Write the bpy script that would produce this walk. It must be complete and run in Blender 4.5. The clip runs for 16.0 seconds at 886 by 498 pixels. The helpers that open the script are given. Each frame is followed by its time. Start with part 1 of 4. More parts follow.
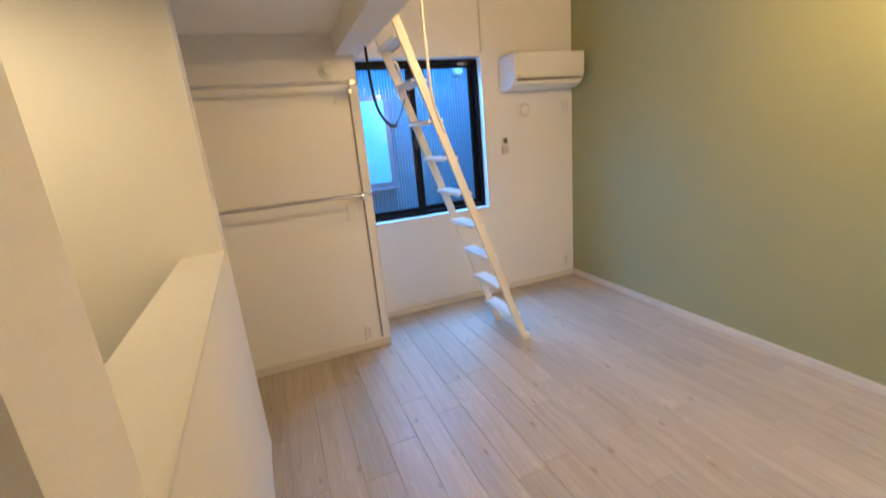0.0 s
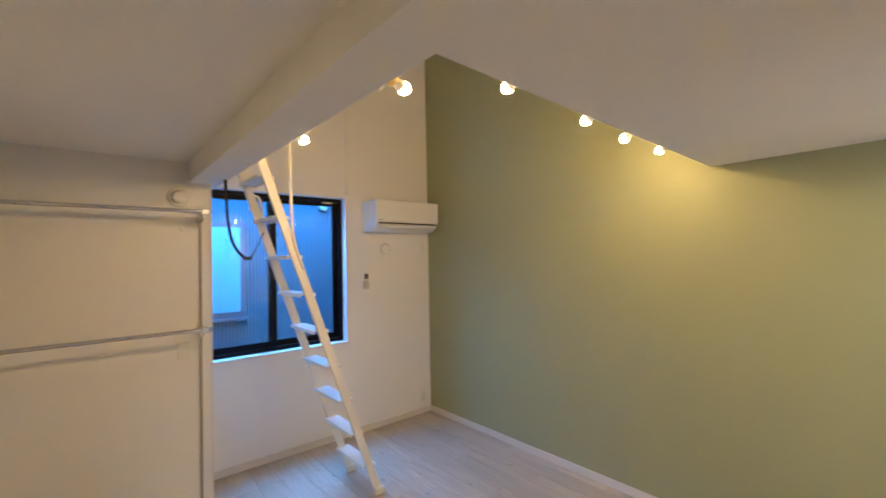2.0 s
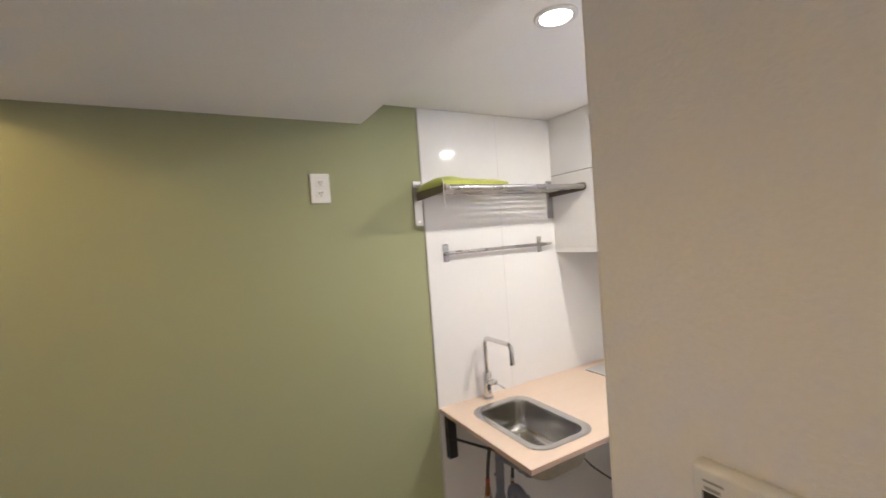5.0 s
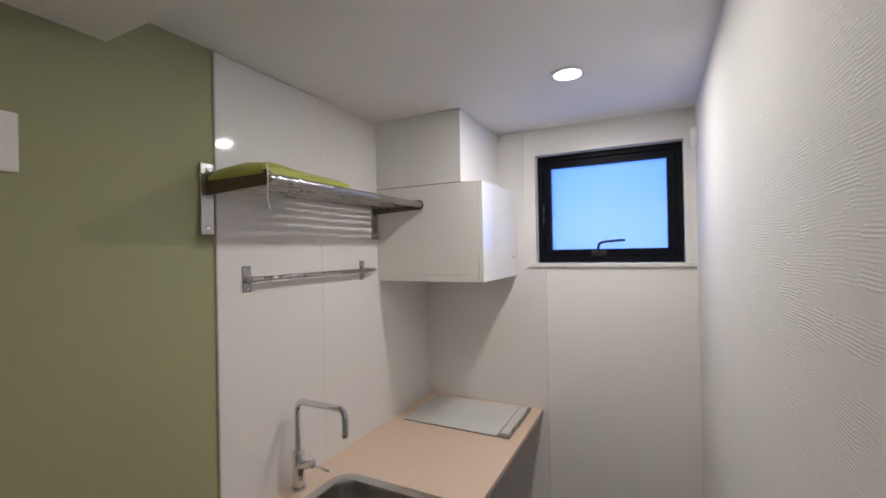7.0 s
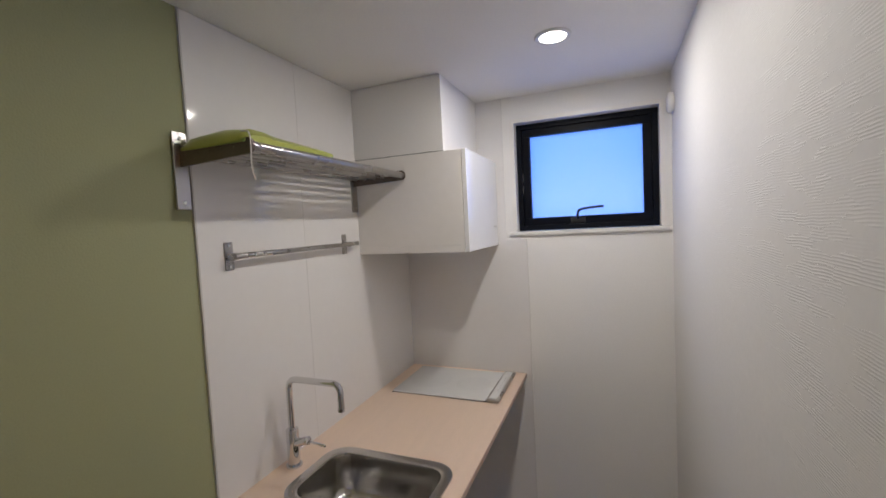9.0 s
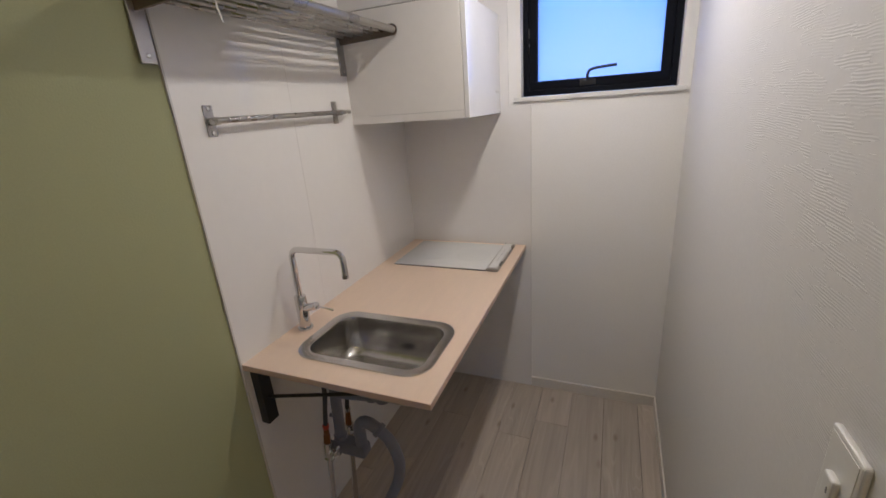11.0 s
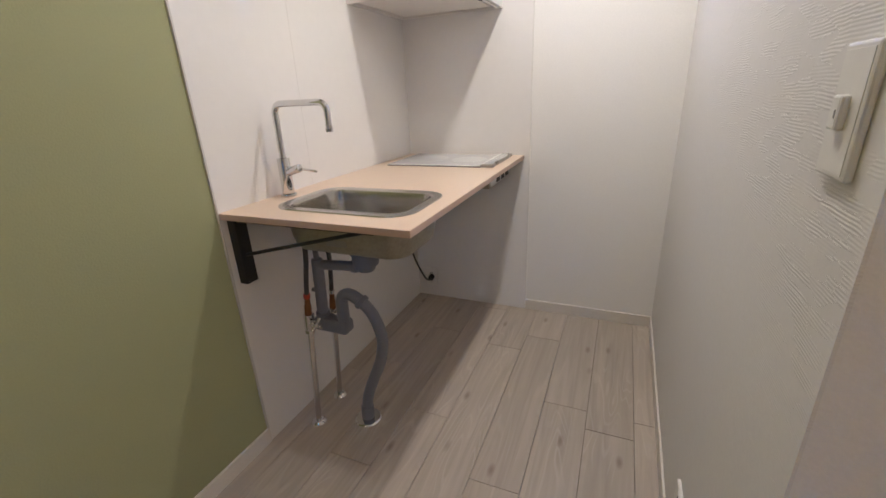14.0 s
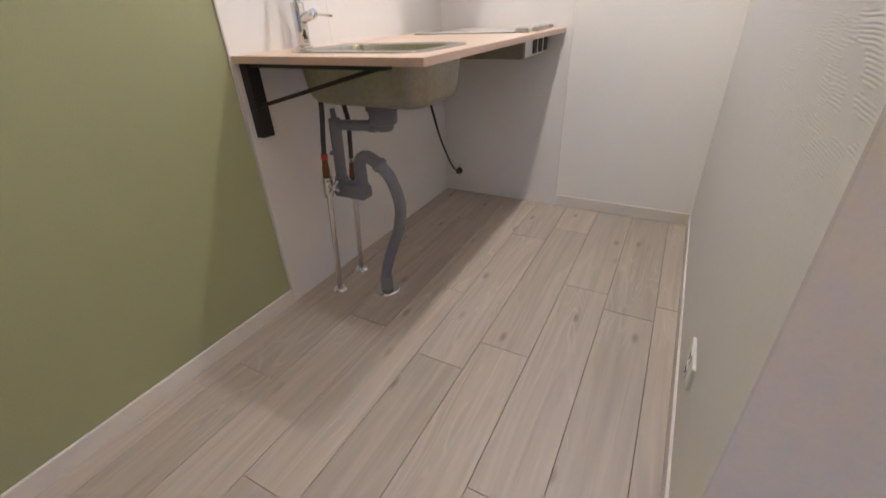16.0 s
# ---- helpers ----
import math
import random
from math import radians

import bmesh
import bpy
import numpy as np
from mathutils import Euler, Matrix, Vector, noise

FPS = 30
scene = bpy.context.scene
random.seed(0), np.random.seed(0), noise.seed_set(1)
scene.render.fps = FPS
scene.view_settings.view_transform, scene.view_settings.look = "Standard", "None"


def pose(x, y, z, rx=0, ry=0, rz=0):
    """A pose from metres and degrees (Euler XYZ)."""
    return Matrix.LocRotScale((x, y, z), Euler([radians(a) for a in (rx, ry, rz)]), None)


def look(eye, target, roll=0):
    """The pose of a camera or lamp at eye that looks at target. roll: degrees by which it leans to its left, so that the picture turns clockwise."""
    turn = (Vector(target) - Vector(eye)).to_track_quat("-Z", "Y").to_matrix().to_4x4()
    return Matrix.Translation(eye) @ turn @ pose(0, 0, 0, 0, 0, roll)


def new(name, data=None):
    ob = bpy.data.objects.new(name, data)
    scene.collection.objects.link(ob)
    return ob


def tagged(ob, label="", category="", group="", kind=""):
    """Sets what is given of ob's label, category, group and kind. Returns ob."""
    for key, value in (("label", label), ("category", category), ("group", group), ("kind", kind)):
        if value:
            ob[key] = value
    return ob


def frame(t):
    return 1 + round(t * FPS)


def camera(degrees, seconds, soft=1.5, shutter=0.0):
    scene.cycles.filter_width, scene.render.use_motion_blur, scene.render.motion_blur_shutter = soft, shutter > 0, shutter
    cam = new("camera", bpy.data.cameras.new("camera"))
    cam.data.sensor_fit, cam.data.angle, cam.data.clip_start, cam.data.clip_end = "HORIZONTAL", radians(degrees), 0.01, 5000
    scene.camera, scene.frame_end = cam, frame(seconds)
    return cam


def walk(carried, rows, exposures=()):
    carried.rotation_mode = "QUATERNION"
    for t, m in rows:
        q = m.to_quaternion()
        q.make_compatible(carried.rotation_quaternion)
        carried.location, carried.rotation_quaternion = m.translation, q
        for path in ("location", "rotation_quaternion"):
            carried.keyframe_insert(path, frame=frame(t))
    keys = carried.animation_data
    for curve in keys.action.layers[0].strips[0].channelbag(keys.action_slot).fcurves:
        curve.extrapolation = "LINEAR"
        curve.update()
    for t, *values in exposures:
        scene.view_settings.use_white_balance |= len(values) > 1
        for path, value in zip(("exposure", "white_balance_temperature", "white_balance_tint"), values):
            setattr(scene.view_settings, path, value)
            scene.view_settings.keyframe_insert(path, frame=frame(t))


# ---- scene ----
cam = camera(93.5, 16.0, shutter=0.4)
PATH = [
    (0, (0.112, 0.091, 1.592), (0.797, 1.898, 1.076), -5.3),
    (0.5, (0.099, 0.104, 1.656), (0.866, 1.942, 1.478), -3.7),
    (1, (0.112, 0.091, 1.683), (0.967, 1.898, 1.673), -2.5),
    (1.5, (0.122, 0.082, 1.678), (1.156, 1.793, 1.714), -1.4),
    (2, (0.136, 0.068, 1.675), (1.431, 1.592, 1.717), -1.1),
    (2.5, (0.19, 0.067, 1.661), (1.738, 1.333, 1.696), -1.3),
    (3, (0.342, 0.112, 1.663), (2.092, 1.079, 1.677), -1.5),
    (3.5, (0.545, 0.167, 1.665), (2.451, 0.774, 1.663), -1.7),
    (4, (0.788, 0.238, 1.673), (2.788, 0.238, 1.651), -2.9),
    (4.2, (0.88, 0.251, 1.687), (2.864, 0.0, 1.646), -3.5),
    (6.3, (1.742, 0.206, 1.679), (2.956, -1.383, 1.644), -3.0),
    (6.5, (1.774, 0.173, 1.682), (2.892, -1.484, 1.641), -2.5),
    (7, (1.855, 0.17, 1.682), (2.746, -1.62, 1.691), -1.1),
    (7.5, (1.939, 0.225, 1.694), (2.667, -1.631, 1.845), -1.6),
    (8, (1.956, 0.222, 1.693), (2.64, -1.651, 1.842), -2.1),
    (8.5, (1.951, 0.206, 1.685), (2.664, -1.662, 1.709), -2.5),
    (9, (1.938, 0.187, 1.667), (2.681, -1.666, 1.55), -2.9),
    (9.5, (1.938, 0.177, 1.659), (2.697, -1.654, 1.393), -3.1),
    (10, (1.948, 0.172, 1.633), (2.709, -1.634, 1.232), -3.6),
    (10.2, (1.951, 0.168, 1.622), (2.708, -1.626, 1.165), -3.7),
    (12.3, (1.981, 0.154, 1.536), (2.653, -1.534, 0.702), -4.2),
    (12.5, (1.994, 0.162, 1.511), (2.65, -1.527, 0.665), -4.1),
    (13, (1.996, 0.167, 1.392), (2.643, -1.544, 0.584), -2.8),
    (13.5, (1.952, 0.205, 1.265), (2.646, -1.537, 0.57), -1.9),
    (14, (1.898, 0.221, 1.184), (2.643, -1.5, 0.489), -2.6),
    (14.5, (1.856, 0.212, 1.146), (2.719, -1.441, 0.422), -2.8),
    (15, (1.826, 0.221, 1.073), (2.763, -1.365, 0.295), -1.7),
    (15.5, (1.824, 0.237, 1.01), (2.705, -1.336, 0.142), -2.5),
    (16, (1.837, 0.235, 0.965), (2.689, -1.278, -0.028), -2.7),
]
EXPOSURES = [(0, .22, 6950, 10), (1.5, -.08, 6700, 10), (3.0, -.08, 6700, 10), (4.2, -.18, 6100, 10), (6.3, -1.28, 5980, 11), (8, -1.66, 5980, 11), (10, -1.64, 6020, 13), (12.5, -1.12, 6220, 13), (14.5, -.70, 6050, 12), (16, -.40, 6000, 13)]
walk(cam, [(t, look(eye, target, roll)) for t, eye, target, roll in PATH], EXPOSURES)

# ---- world and large lights ----
world = bpy.data.worlds.new("evening_sky")
scene.world = world
world.use_nodes = True
_sky = world.node_tree.nodes.new("ShaderNodeTexSky")
_sky.sky_type, _sky.sun_disc = "NISHITA", False
_sky.sun_elevation, _sky.sun_rotation = radians(4), radians(200)
_sky.air_density, _sky.dust_density, _sky.ozone_density = 1.0, 0.2, 6.0
_bg = world.node_tree.nodes["Background"]
_bg.inputs[1].default_value = 0.15
world.node_tree.links.new(_sky.outputs[0], _bg.inputs[0])


def window_light(name, m, w, h, watts, colour):
    """Daylight that enters by a window's opening."""
    data = bpy.data.lights.new(name, "AREA")
    data.shape, data.size, data.size_y, data.energy, data.color = "RECTANGLE", w, h, watts, colour
    ob = new(name, data)
    ob.matrix_world = m
    return ob


DAY = (0.07, 0.36, 1.0)
# the strip of evening sky between this house and the next
window_light("daylight_gap", look((1.38, 4.40, 2.75), (1.38, 2.4, 0.9)), 2.4, 0.7, 180, DAY)
window_light("daylight_gap_high", look((1.38, 4.45, 4.75), (1.38, 3.0, 2.6)), 2.2, 0.8, 150, DAY)

# daylight behind the frosted kitchen window
SKY_Y = -2.16
window_light("daylight_kitchen", look((2.046, SKY_Y, 1.89), (2.046, 0.0, 1.89)), 0.60, 0.50, 3.8, (0.10, 0.26, 1.0))

# ---- materials ----


def material(name, colour, rough=0.5, metal=0.0, vary=0.06, scale=3.0, grain=60.0, bump=0.05, bump_scale=None, spec=0.5, stretch=None, coat=0.0):
    """A plain surface with blotches at one scale, grain at a second, and fine relief."""
    mat = bpy.data.materials.new(name)
    mat.use_nodes = True
    n, l = mat.node_tree.nodes, mat.node_tree.links
    b = n["Principled BSDF"]
    b.inputs["Roughness"].default_value, b.inputs["Metallic"].default_value = rough, metal
    b.inputs["Specular IOR Level"].default_value, b.inputs["Coat Weight"].default_value = spec, coat
    co = n.new("ShaderNodeTexCoord")
    mp = n.new("ShaderNodeMapping")
    mp.inputs["Scale"].default_value = stretch or (1, 1, 1)
    l.new(co.outputs["Object"], mp.inputs["Vector"])
    big, fine = n.new("ShaderNodeTexNoise"), n.new("ShaderNodeTexNoise")
    big.inputs["Scale"].default_value, fine.inputs["Scale"].default_value = scale, grain
    big.inputs["Detail"].default_value, fine.inputs["Detail"].default_value = 3, 2
    for t in (big, fine):
        l.new(mp.outputs[0], t.inputs["Vector"])
    add = n.new("ShaderNodeMath")
    add.operation = "ADD"
    l.new(big.outputs[0], add.inputs[0])
    l.new(fine.outputs[0], add.inputs[1])
    ramp = n.new("ShaderNodeMapRange")
    ramp.inputs["From Min"].default_value, ramp.inputs["From Max"].default_value = 0.6, 1.4
    ramp.inputs["To Min"].default_value, ramp.inputs["To Max"].default_value = 1 - vary, 1 + vary
    l.new(add.outputs[0], ramp.inputs[0])
    mul = n.new("ShaderNodeVectorMath")
    mul.operation = "SCALE"
    mul.inputs[0].default_value = colour
    l.new(ramp.outputs[0], mul.inputs["Scale"])
    l.new(mul.outputs[0], b.inputs["Base Color"])
    rr = n.new("ShaderNodeMapRange")
    rr.inputs["To Min"].default_value, rr.inputs["To Max"].default_value = max(0.02, rough - 0.06), min(1, rough + 0.06)
    l.new(big.outputs[0], rr.inputs[0])
    l.new(rr.outputs[0], b.inputs["Roughness"])
    if bump:
        bt = fine
        if bump_scale:
            bt = n.new("ShaderNodeTexNoise")
            bt.inputs["Scale"].default_value, bt.inputs["Detail"].default_value = bump_scale, 3
            l.new(mp.outputs[0], bt.inputs["Vector"])
        bp = n.new("ShaderNodeBump")
        bp.inputs["Strength"].default_value, bp.inputs["Distance"].default_value = bump, 0.002
        l.new(bt.outputs[0], bp.inputs["Height"])
        l.new(bp.outputs[0], b.inputs["Normal"])
    return mat


def emitter(name, colour, strength):
    mat = bpy.data.materials.new(name)
    mat.use_nodes = True
    b = mat.node_tree.nodes["Principled BSDF"]
    b.inputs["Base Color"].default_value = (0.8, 0.8, 0.8, 1)
    b.inputs["Emission Color"].default_value = (*colour, 1)
    b.inputs["Emission Strength"].default_value = strength
    return mat


def glass(name, colour, rough):
    mat = bpy.data.materials.new(name)
    mat.use_nodes = True
    b = mat.node_tree.nodes["Principled BSDF"]
    b.inputs["Base Color"].default_value = (*colour, 1)
    b.inputs["Transmission Weight"].default_value = 1
    b.inputs["Roughness"].default_value, b.inputs["IOR"].default_value = rough, 1.45
    return mat


def plaster_paper(name, colour):
    """Vinyl wallpaper with a combed plaster relief: short wavy ridges that run mostly level."""
    mat = material(name, colour, rough=0.75, vary=0.025, scale=1.2, grain=90, bump=0, spec=0.3)
    n, l = mat.node_tree.nodes, mat.node_tree.links
    co = n.new("ShaderNodeTexCoord")
    warp = n.new("ShaderNodeTexNoise")
    warp.inputs["Scale"].default_value, warp.inputs["Detail"].default_value = 6, 3
    l.new(co.outputs["Object"], warp.inputs["Vector"])
    mix = n.new("ShaderNodeVectorMath")
    mix.operation = "MULTIPLY_ADD"
    mix.inputs[1].default_value = (0.03, 0.03, 0.016)
    l.new(warp.outputs["Color"], mix.inputs[0])
    l.new(co.outputs["Object"], mix.inputs[2])
    # strokes of the comb: cells wider than high, each with its own phase and depth
    mp = n.new("ShaderNodeMapping")
    mp.inputs["Scale"].default_value = (15, 15, 58)
    l.new(mix.outputs[0], mp.inputs["Vector"])
    cell = n.new("ShaderNodeTexVoronoi")
    cell.inputs["Scale"].default_value = 1.0
    l.new(mp.outputs[0], cell.inputs["Vector"])
    sep = n.new("ShaderNodeSeparateColor")
    l.new(cell.outputs["Color"], sep.inputs[0])
    phase = n.new("ShaderNodeMath")
    phase.operation = "MULTIPLY"
    phase.inputs[1].default_value = 6.28
    l.new(sep.outputs[0], phase.inputs[0])
    ridges = n.new("ShaderNodeTexWave")
    ridges.bands_direction = "Z"
    ridges.inputs["Scale"].default_value, ridges.inputs["Distortion"].default_value = 72, 0.9
    ridges.inputs["Detail"].default_value, ridges.inputs["Detail Scale"].default_value = 2, 0.6
    l.new(mix.outputs[0], ridges.inputs["Vector"])
    l.new(phase.outputs[0], ridges.inputs["Phase Offset"])
    deep = n.new("ShaderNodeMapRange")
    deep.inputs["From Min"].default_value, deep.inputs["From Max"].default_value = 0.25, 0.9
    l.new(sep.outputs[1], deep.inputs[0])
    patch = n.new("ShaderNodeTexNoise")
    patch.inputs["Scale"].default_value = 10
    l.new(co.outputs["Object"], patch.inputs["Vector"])
    mr = n.new("ShaderNodeMapRange")
    mr.inputs["From Min"].default_value, mr.inputs["From Max"].default_value = 0.25, 0.55
    l.new(patch.outputs[0], mr.inputs[0])
    depth_ = n.new("ShaderNodeMath")
    depth_.operation = "MULTIPLY"
    l.new(deep.outputs[0], depth_.inputs[0])
    l.new(mr.outputs[0], depth_.inputs[1])
    mul = n.new("ShaderNodeMath")
    mul.operation = "MULTIPLY"
    l.new(ridges.outputs["Fac"], mul.inputs[0])
    l.new(depth_.outputs[0], mul.inputs[1])
    bp = n.new("ShaderNodeBump")
    bp.inputs["Strength"].default_value, bp.inputs["Distance"].default_value = 0.5, 0.0010
    l.new(mul.outputs[0], bp.inputs["Height"])
    l.new(bp.outputs[0], n["Principled BSDF"].inputs["Normal"])
    return mat


def plank_wood(name):
    """Pale limed oak boards: each board its own tone and its own stretch of grain, with knots."""
    mat = bpy.data.materials.new(name)
    mat.use_nodes = True
    n, l = mat.node_tree.nodes, mat.node_tree.links
    b = n["Principled BSDF"]
    co, info = n.new("ShaderNodeTexCoord"), n.new("ShaderNodeObjectInfo")
    off = n.new("ShaderNodeVectorMath")
    off.operation = "SCALE"
    off.inputs[0].default_value = (13, 29, 7)
    l.new(info.outputs["Random"], off.inputs["Scale"])
    add = n.new("ShaderNodeVectorMath")
    l.new(co.outputs["Object"], add.inputs[0])
    l.new(off.outputs[0], add.inputs[1])

    def noise_at(scale, detail, distortion=0.0, size=1.0):
        mp = n.new("ShaderNodeMapping")
        mp.inputs["Scale"].default_value = scale
        l.new(add.outputs[0], mp.inputs["Vector"])
        t = n.new("ShaderNodeTexNoise")
        t.inputs["Scale"].default_value, t.inputs["Detail"].default_value, t.inputs["Distortion"].default_value = size, detail, distortion
        l.new(mp.outputs[0], t.inputs["Vector"])
        return t
    grain = noise_at((30, 1.6, 1), 5, 1.3)
    cloud = noise_at((7, 2.2, 1), 2, 0.4)
    rings = noise_at((8, 1.1, 1), 1.5, 0.5)
    wave = n.new("ShaderNodeMath")
    wave.operation = "MULTIPLY"
    wave.inputs[1].default_value = 105
    l.new(rings.outputs[0], wave.inputs[0])
    sin = n.new("ShaderNodeMath")
    sin.operation = "SINE"
    l.new(wave.outputs[0], sin.inputs[0])
    ramp = n.new("ShaderNodeValToRGB")
    e = ramp.color_ramp.elements
    e[0].position, e[0].color = 0.25, (0.385, 0.328, 0.270, 1)
    e[1].position, e[1].color = 0.75, (0.505, 0.436, 0.364, 1)
    l.new(grain.outputs[0], ramp.inputs[0])
    # pale cathedral figure, in patches only
    patch = n.new("ShaderNodeMapRange")
    patch.inputs["From Min"].default_value, patch.inputs["From Max"].default_value = 0.50, 0.62
    l.new(cloud.outputs[0], patch.inputs[0])
    pos = n.new("ShaderNodeMapRange")
    pos.inputs["From Min"].default_value, pos.inputs["From Max"].default_value = 0.55, 1.0
    l.new(sin.outputs[0], pos.inputs[0])
    pm = n.new("ShaderNodeMath")
    pm.operation = "MULTIPLY"
    l.new(patch.outputs[0], pm.inputs[0])
    l.new(pos.outputs[0], pm.inputs[1])
    pm2 = n.new("ShaderNodeMath")
    pm2.operation = "MULTIPLY"
    pm2.inputs[1].default_value = 0.27
    l.new(pm.outputs[0], pm2.inputs[0])
    m1 = n.new("ShaderNodeMix")
    m1.data_type = "RGBA"
    l.new(pm2.outputs[0], m1.inputs["Factor"])
    l.new(ramp.outputs[0], m1.inputs["A"])
    m1.inputs["B"].default_value = (0.64, 0.585, 0.515, 1)
    # knots
    mpk = n.new("ShaderNodeMapping")
    mpk.inputs["Scale"].default_value = (6.5, 2.6, 1)
    l.new(add.outputs[0], mpk.inputs["Vector"])
    vor = n.new("ShaderNodeTexVoronoi")
    vor.voronoi_dimensions = "2D"
    vor.inputs["Scale"].default_value = 1.0
    l.new(mpk.outputs[0], vor.inputs["Vector"])
    kn = n.new("ShaderNodeMapRange")
    kn.inputs["From Min"].default_value, kn.inputs["From Max"].default_value = 0.02, 0.09
    kn.inputs["To Min"].default_value, kn.inputs["To Max"].default_value = 0.72, 0.0
    l.new(vor.outputs["Distance"], kn.inputs[0])
    some = n.new("ShaderNodeSeparateColor")
    l.new(vor.outputs["Color"], some.inputs[0])
    few = n.new("ShaderNodeMapRange")
    few.inputs["From Min"].default_value, few.inputs["From Max"].default_value = 0.45, 0.75
    l.new(some.outputs[0], few.inputs[0])
    kf = n.new("ShaderNodeMath")
    kf.operation = "MULTIPLY"
    l.new(kn.outputs[0], kf.inputs[0])
    l.new(few.outputs[0], kf.inputs[1])
    m2 = n.new("ShaderNodeMix")
    m2.data_type = "RGBA"
    l.new(kf.outputs[0], m2.inputs["Factor"])
    l.new(m1.outputs["Result"], m2.inputs["A"])
    m2.inputs["B"].default_value = (0.24, 0.18, 0.135, 1)
    tone = n.new("ShaderNodeMapRange")
    tone.inputs["To Min"].default_value, tone.inputs["To Max"].default_value = 0.90, 1.09
    l.new(info.outputs["Random"], tone.inputs[0])
    sc = n.new("ShaderNodeVectorMath")
    sc.operation = "SCALE"
    l.new(m2.outputs["Result"], sc.inputs[0])
    l.new(tone.outputs[0], sc.inputs["Scale"])
    l.new(sc.outputs[0], b.inputs["Base Color"])
    b.inputs["Roughness"].default_value = 0.42
    b.inputs["Specular IOR Level"].default_value = 0.4
    bp = n.new("ShaderNodeBump")
    bp.inputs["Strength"].default_value, bp.inputs["Distance"].default_value = 0.15, 0.001
    l.new(grain.outputs[0], bp.inputs["Height"])
    l.new(bp.outputs[0], b.inputs["Normal"])
    return mat


COMBED_PAPER = plaster_paper("combed_white_wallpaper", (0.745, 0.725, 0.695))
WHITE_PAPER = material("white_wallpaper", (0.80, 0.782, 0.752), rough=0.78, vary=0.03, scale=1.3, grain=170, bump=0.3, spec=0.25)
CEILING_PAPER = material("ceiling_paper", (0.86, 0.84, 0.81), rough=0.85, vary=0.03, scale=2, grain=140, bump=0.25, spec=0.2)
GREEN_PAPER = material("green_wallpaper", (0.335, 0.345, 0.195), rough=0.7, vary=0.035, scale=1.5, grain=220, bump=0.25, spec=0.3)
BASE_TRIM = material("cream_baseboard", (0.67, 0.63, 0.575), rough=0.45, vary=0.05, scale=4, grain=40, bump=0.04, stretch=(1, 1, 6))
TRIM_WHITE = material("white_trim", (0.71, 0.69, 0.66), rough=0.4, vary=0.03, scale=4, grain=40, bump=0.03)
PANEL_WHITE = material("glossy_white_panel", (0.77, 0.75, 0.73), rough=0.06, vary=0.015, scale=2, grain=30, bump=0.01, spec=0.5)
CABINET_WHITE = material("cabinet_white", (0.80, 0.77, 0.73), rough=0.35, vary=0.02, scale=3, grain=30, bump=0.02)
GLOSS_WHITE = material("front_gloss_white", (0.82, 0.81, 0.79), rough=0.12, vary=0.015, scale=3, grain=30, bump=0.01)
PLASTIC_WHITE = material("white_plastic", (0.76, 0.745, 0.70), rough=0.38, vary=0.02, scale=10, grain=80, bump=0.02)
LADDER_WHITE = material("white_painted_steel", (0.80, 0.77, 0.72), rough=0.35, vary=0.03, scale=8, grain=60, bump=0.04)
CHROME = material("chrome", (0.72, 0.715, 0.71), rough=0.04, metal=1, vary=0.03, scale=8, grain=50, bump=0.0)
STEEL = material("brushed_steel", (0.42, 0.405, 0.385), rough=0.28, metal=1, vary=0.02, scale=9, grain=90, bump=0.0)
RIM_STEEL = material("satin_rim_steel", (0.60, 0.585, 0.56), rough=0.24, metal=1, vary=0.04, scale=9, grain=90, bump=0.0)
SINK_STEEL = material("sink_steel", (0.50, 0.485, 0.46), rough=0.18, metal=1, vary=0.08, scale=10, grain=60, bump=0.06, stretch=(12, 12, 1))
SINK_BACK = material("sink_underside", (0.36, 0.33, 0.27), rough=0.45, metal=0.8, vary=0.16, scale=14, grain=90, bump=0.1)
BLACK_METAL = material("black_metal", (0.012, 0.012, 0.013), rough=0.5, vary=0.2, scale=10, grain=80, bump=0.05)
FRAME_BLACK = material("black_aluminium", (0.004, 0.005, 0.009), spec=0.12, rough=0.45, vary=0.15, scale=10, grain=120, bump=0.03)
BLACK_RUBBER = material("black_rubber", (0.015, 0.014, 0.014), rough=0.6, vary=0.2, scale=20, grain=80, bump=0.05)
GREY_PVC = material("grey_pvc", (0.165, 0.17, 0.205), rough=0.45, vary=0.06, scale=14, grain=60, bump=0.04)
HOSE_GREY = material("dark_hose", (0.045, 0.042, 0.046), rough=0.55, vary=0.2, scale=40, grain=300, bump=0.2)
BRASS = material("brass", (0.22, 0.10, 0.045), rough=0.3, metal=1, vary=0.12, scale=30, grain=90, bump=0.05)
RED_PLASTIC = material("red_plastic", (0.42, 0.05, 0.025), rough=0.4, vary=0.05, scale=20, grain=60, bump=0.02)
COUNTER = material("pale_wood_laminate", (0.735, 0.57, 0.435), rough=0.34, vary=0.035, scale=4, grain=26, bump=0.02, stretch=(9, 1, 1))
COUNTER_EDGE = material("laminate_edge", (0.53, 0.385, 0.31), rough=0.4, vary=0.05, scale=6, grain=40, bump=0.03, stretch=(6, 1, 6))
HOB_GLASS = material("white_hob_glass", (0.72, 0.72, 0.70), rough=0.07, vary=0.02, scale=6, grain=260, bump=0.0, coat=0.4)
HOB_RING = material("hob_ring_print", (0.655, 0.655, 0.64), rough=0.08, vary=0.05, scale=6, grain=200, bump=0.0)
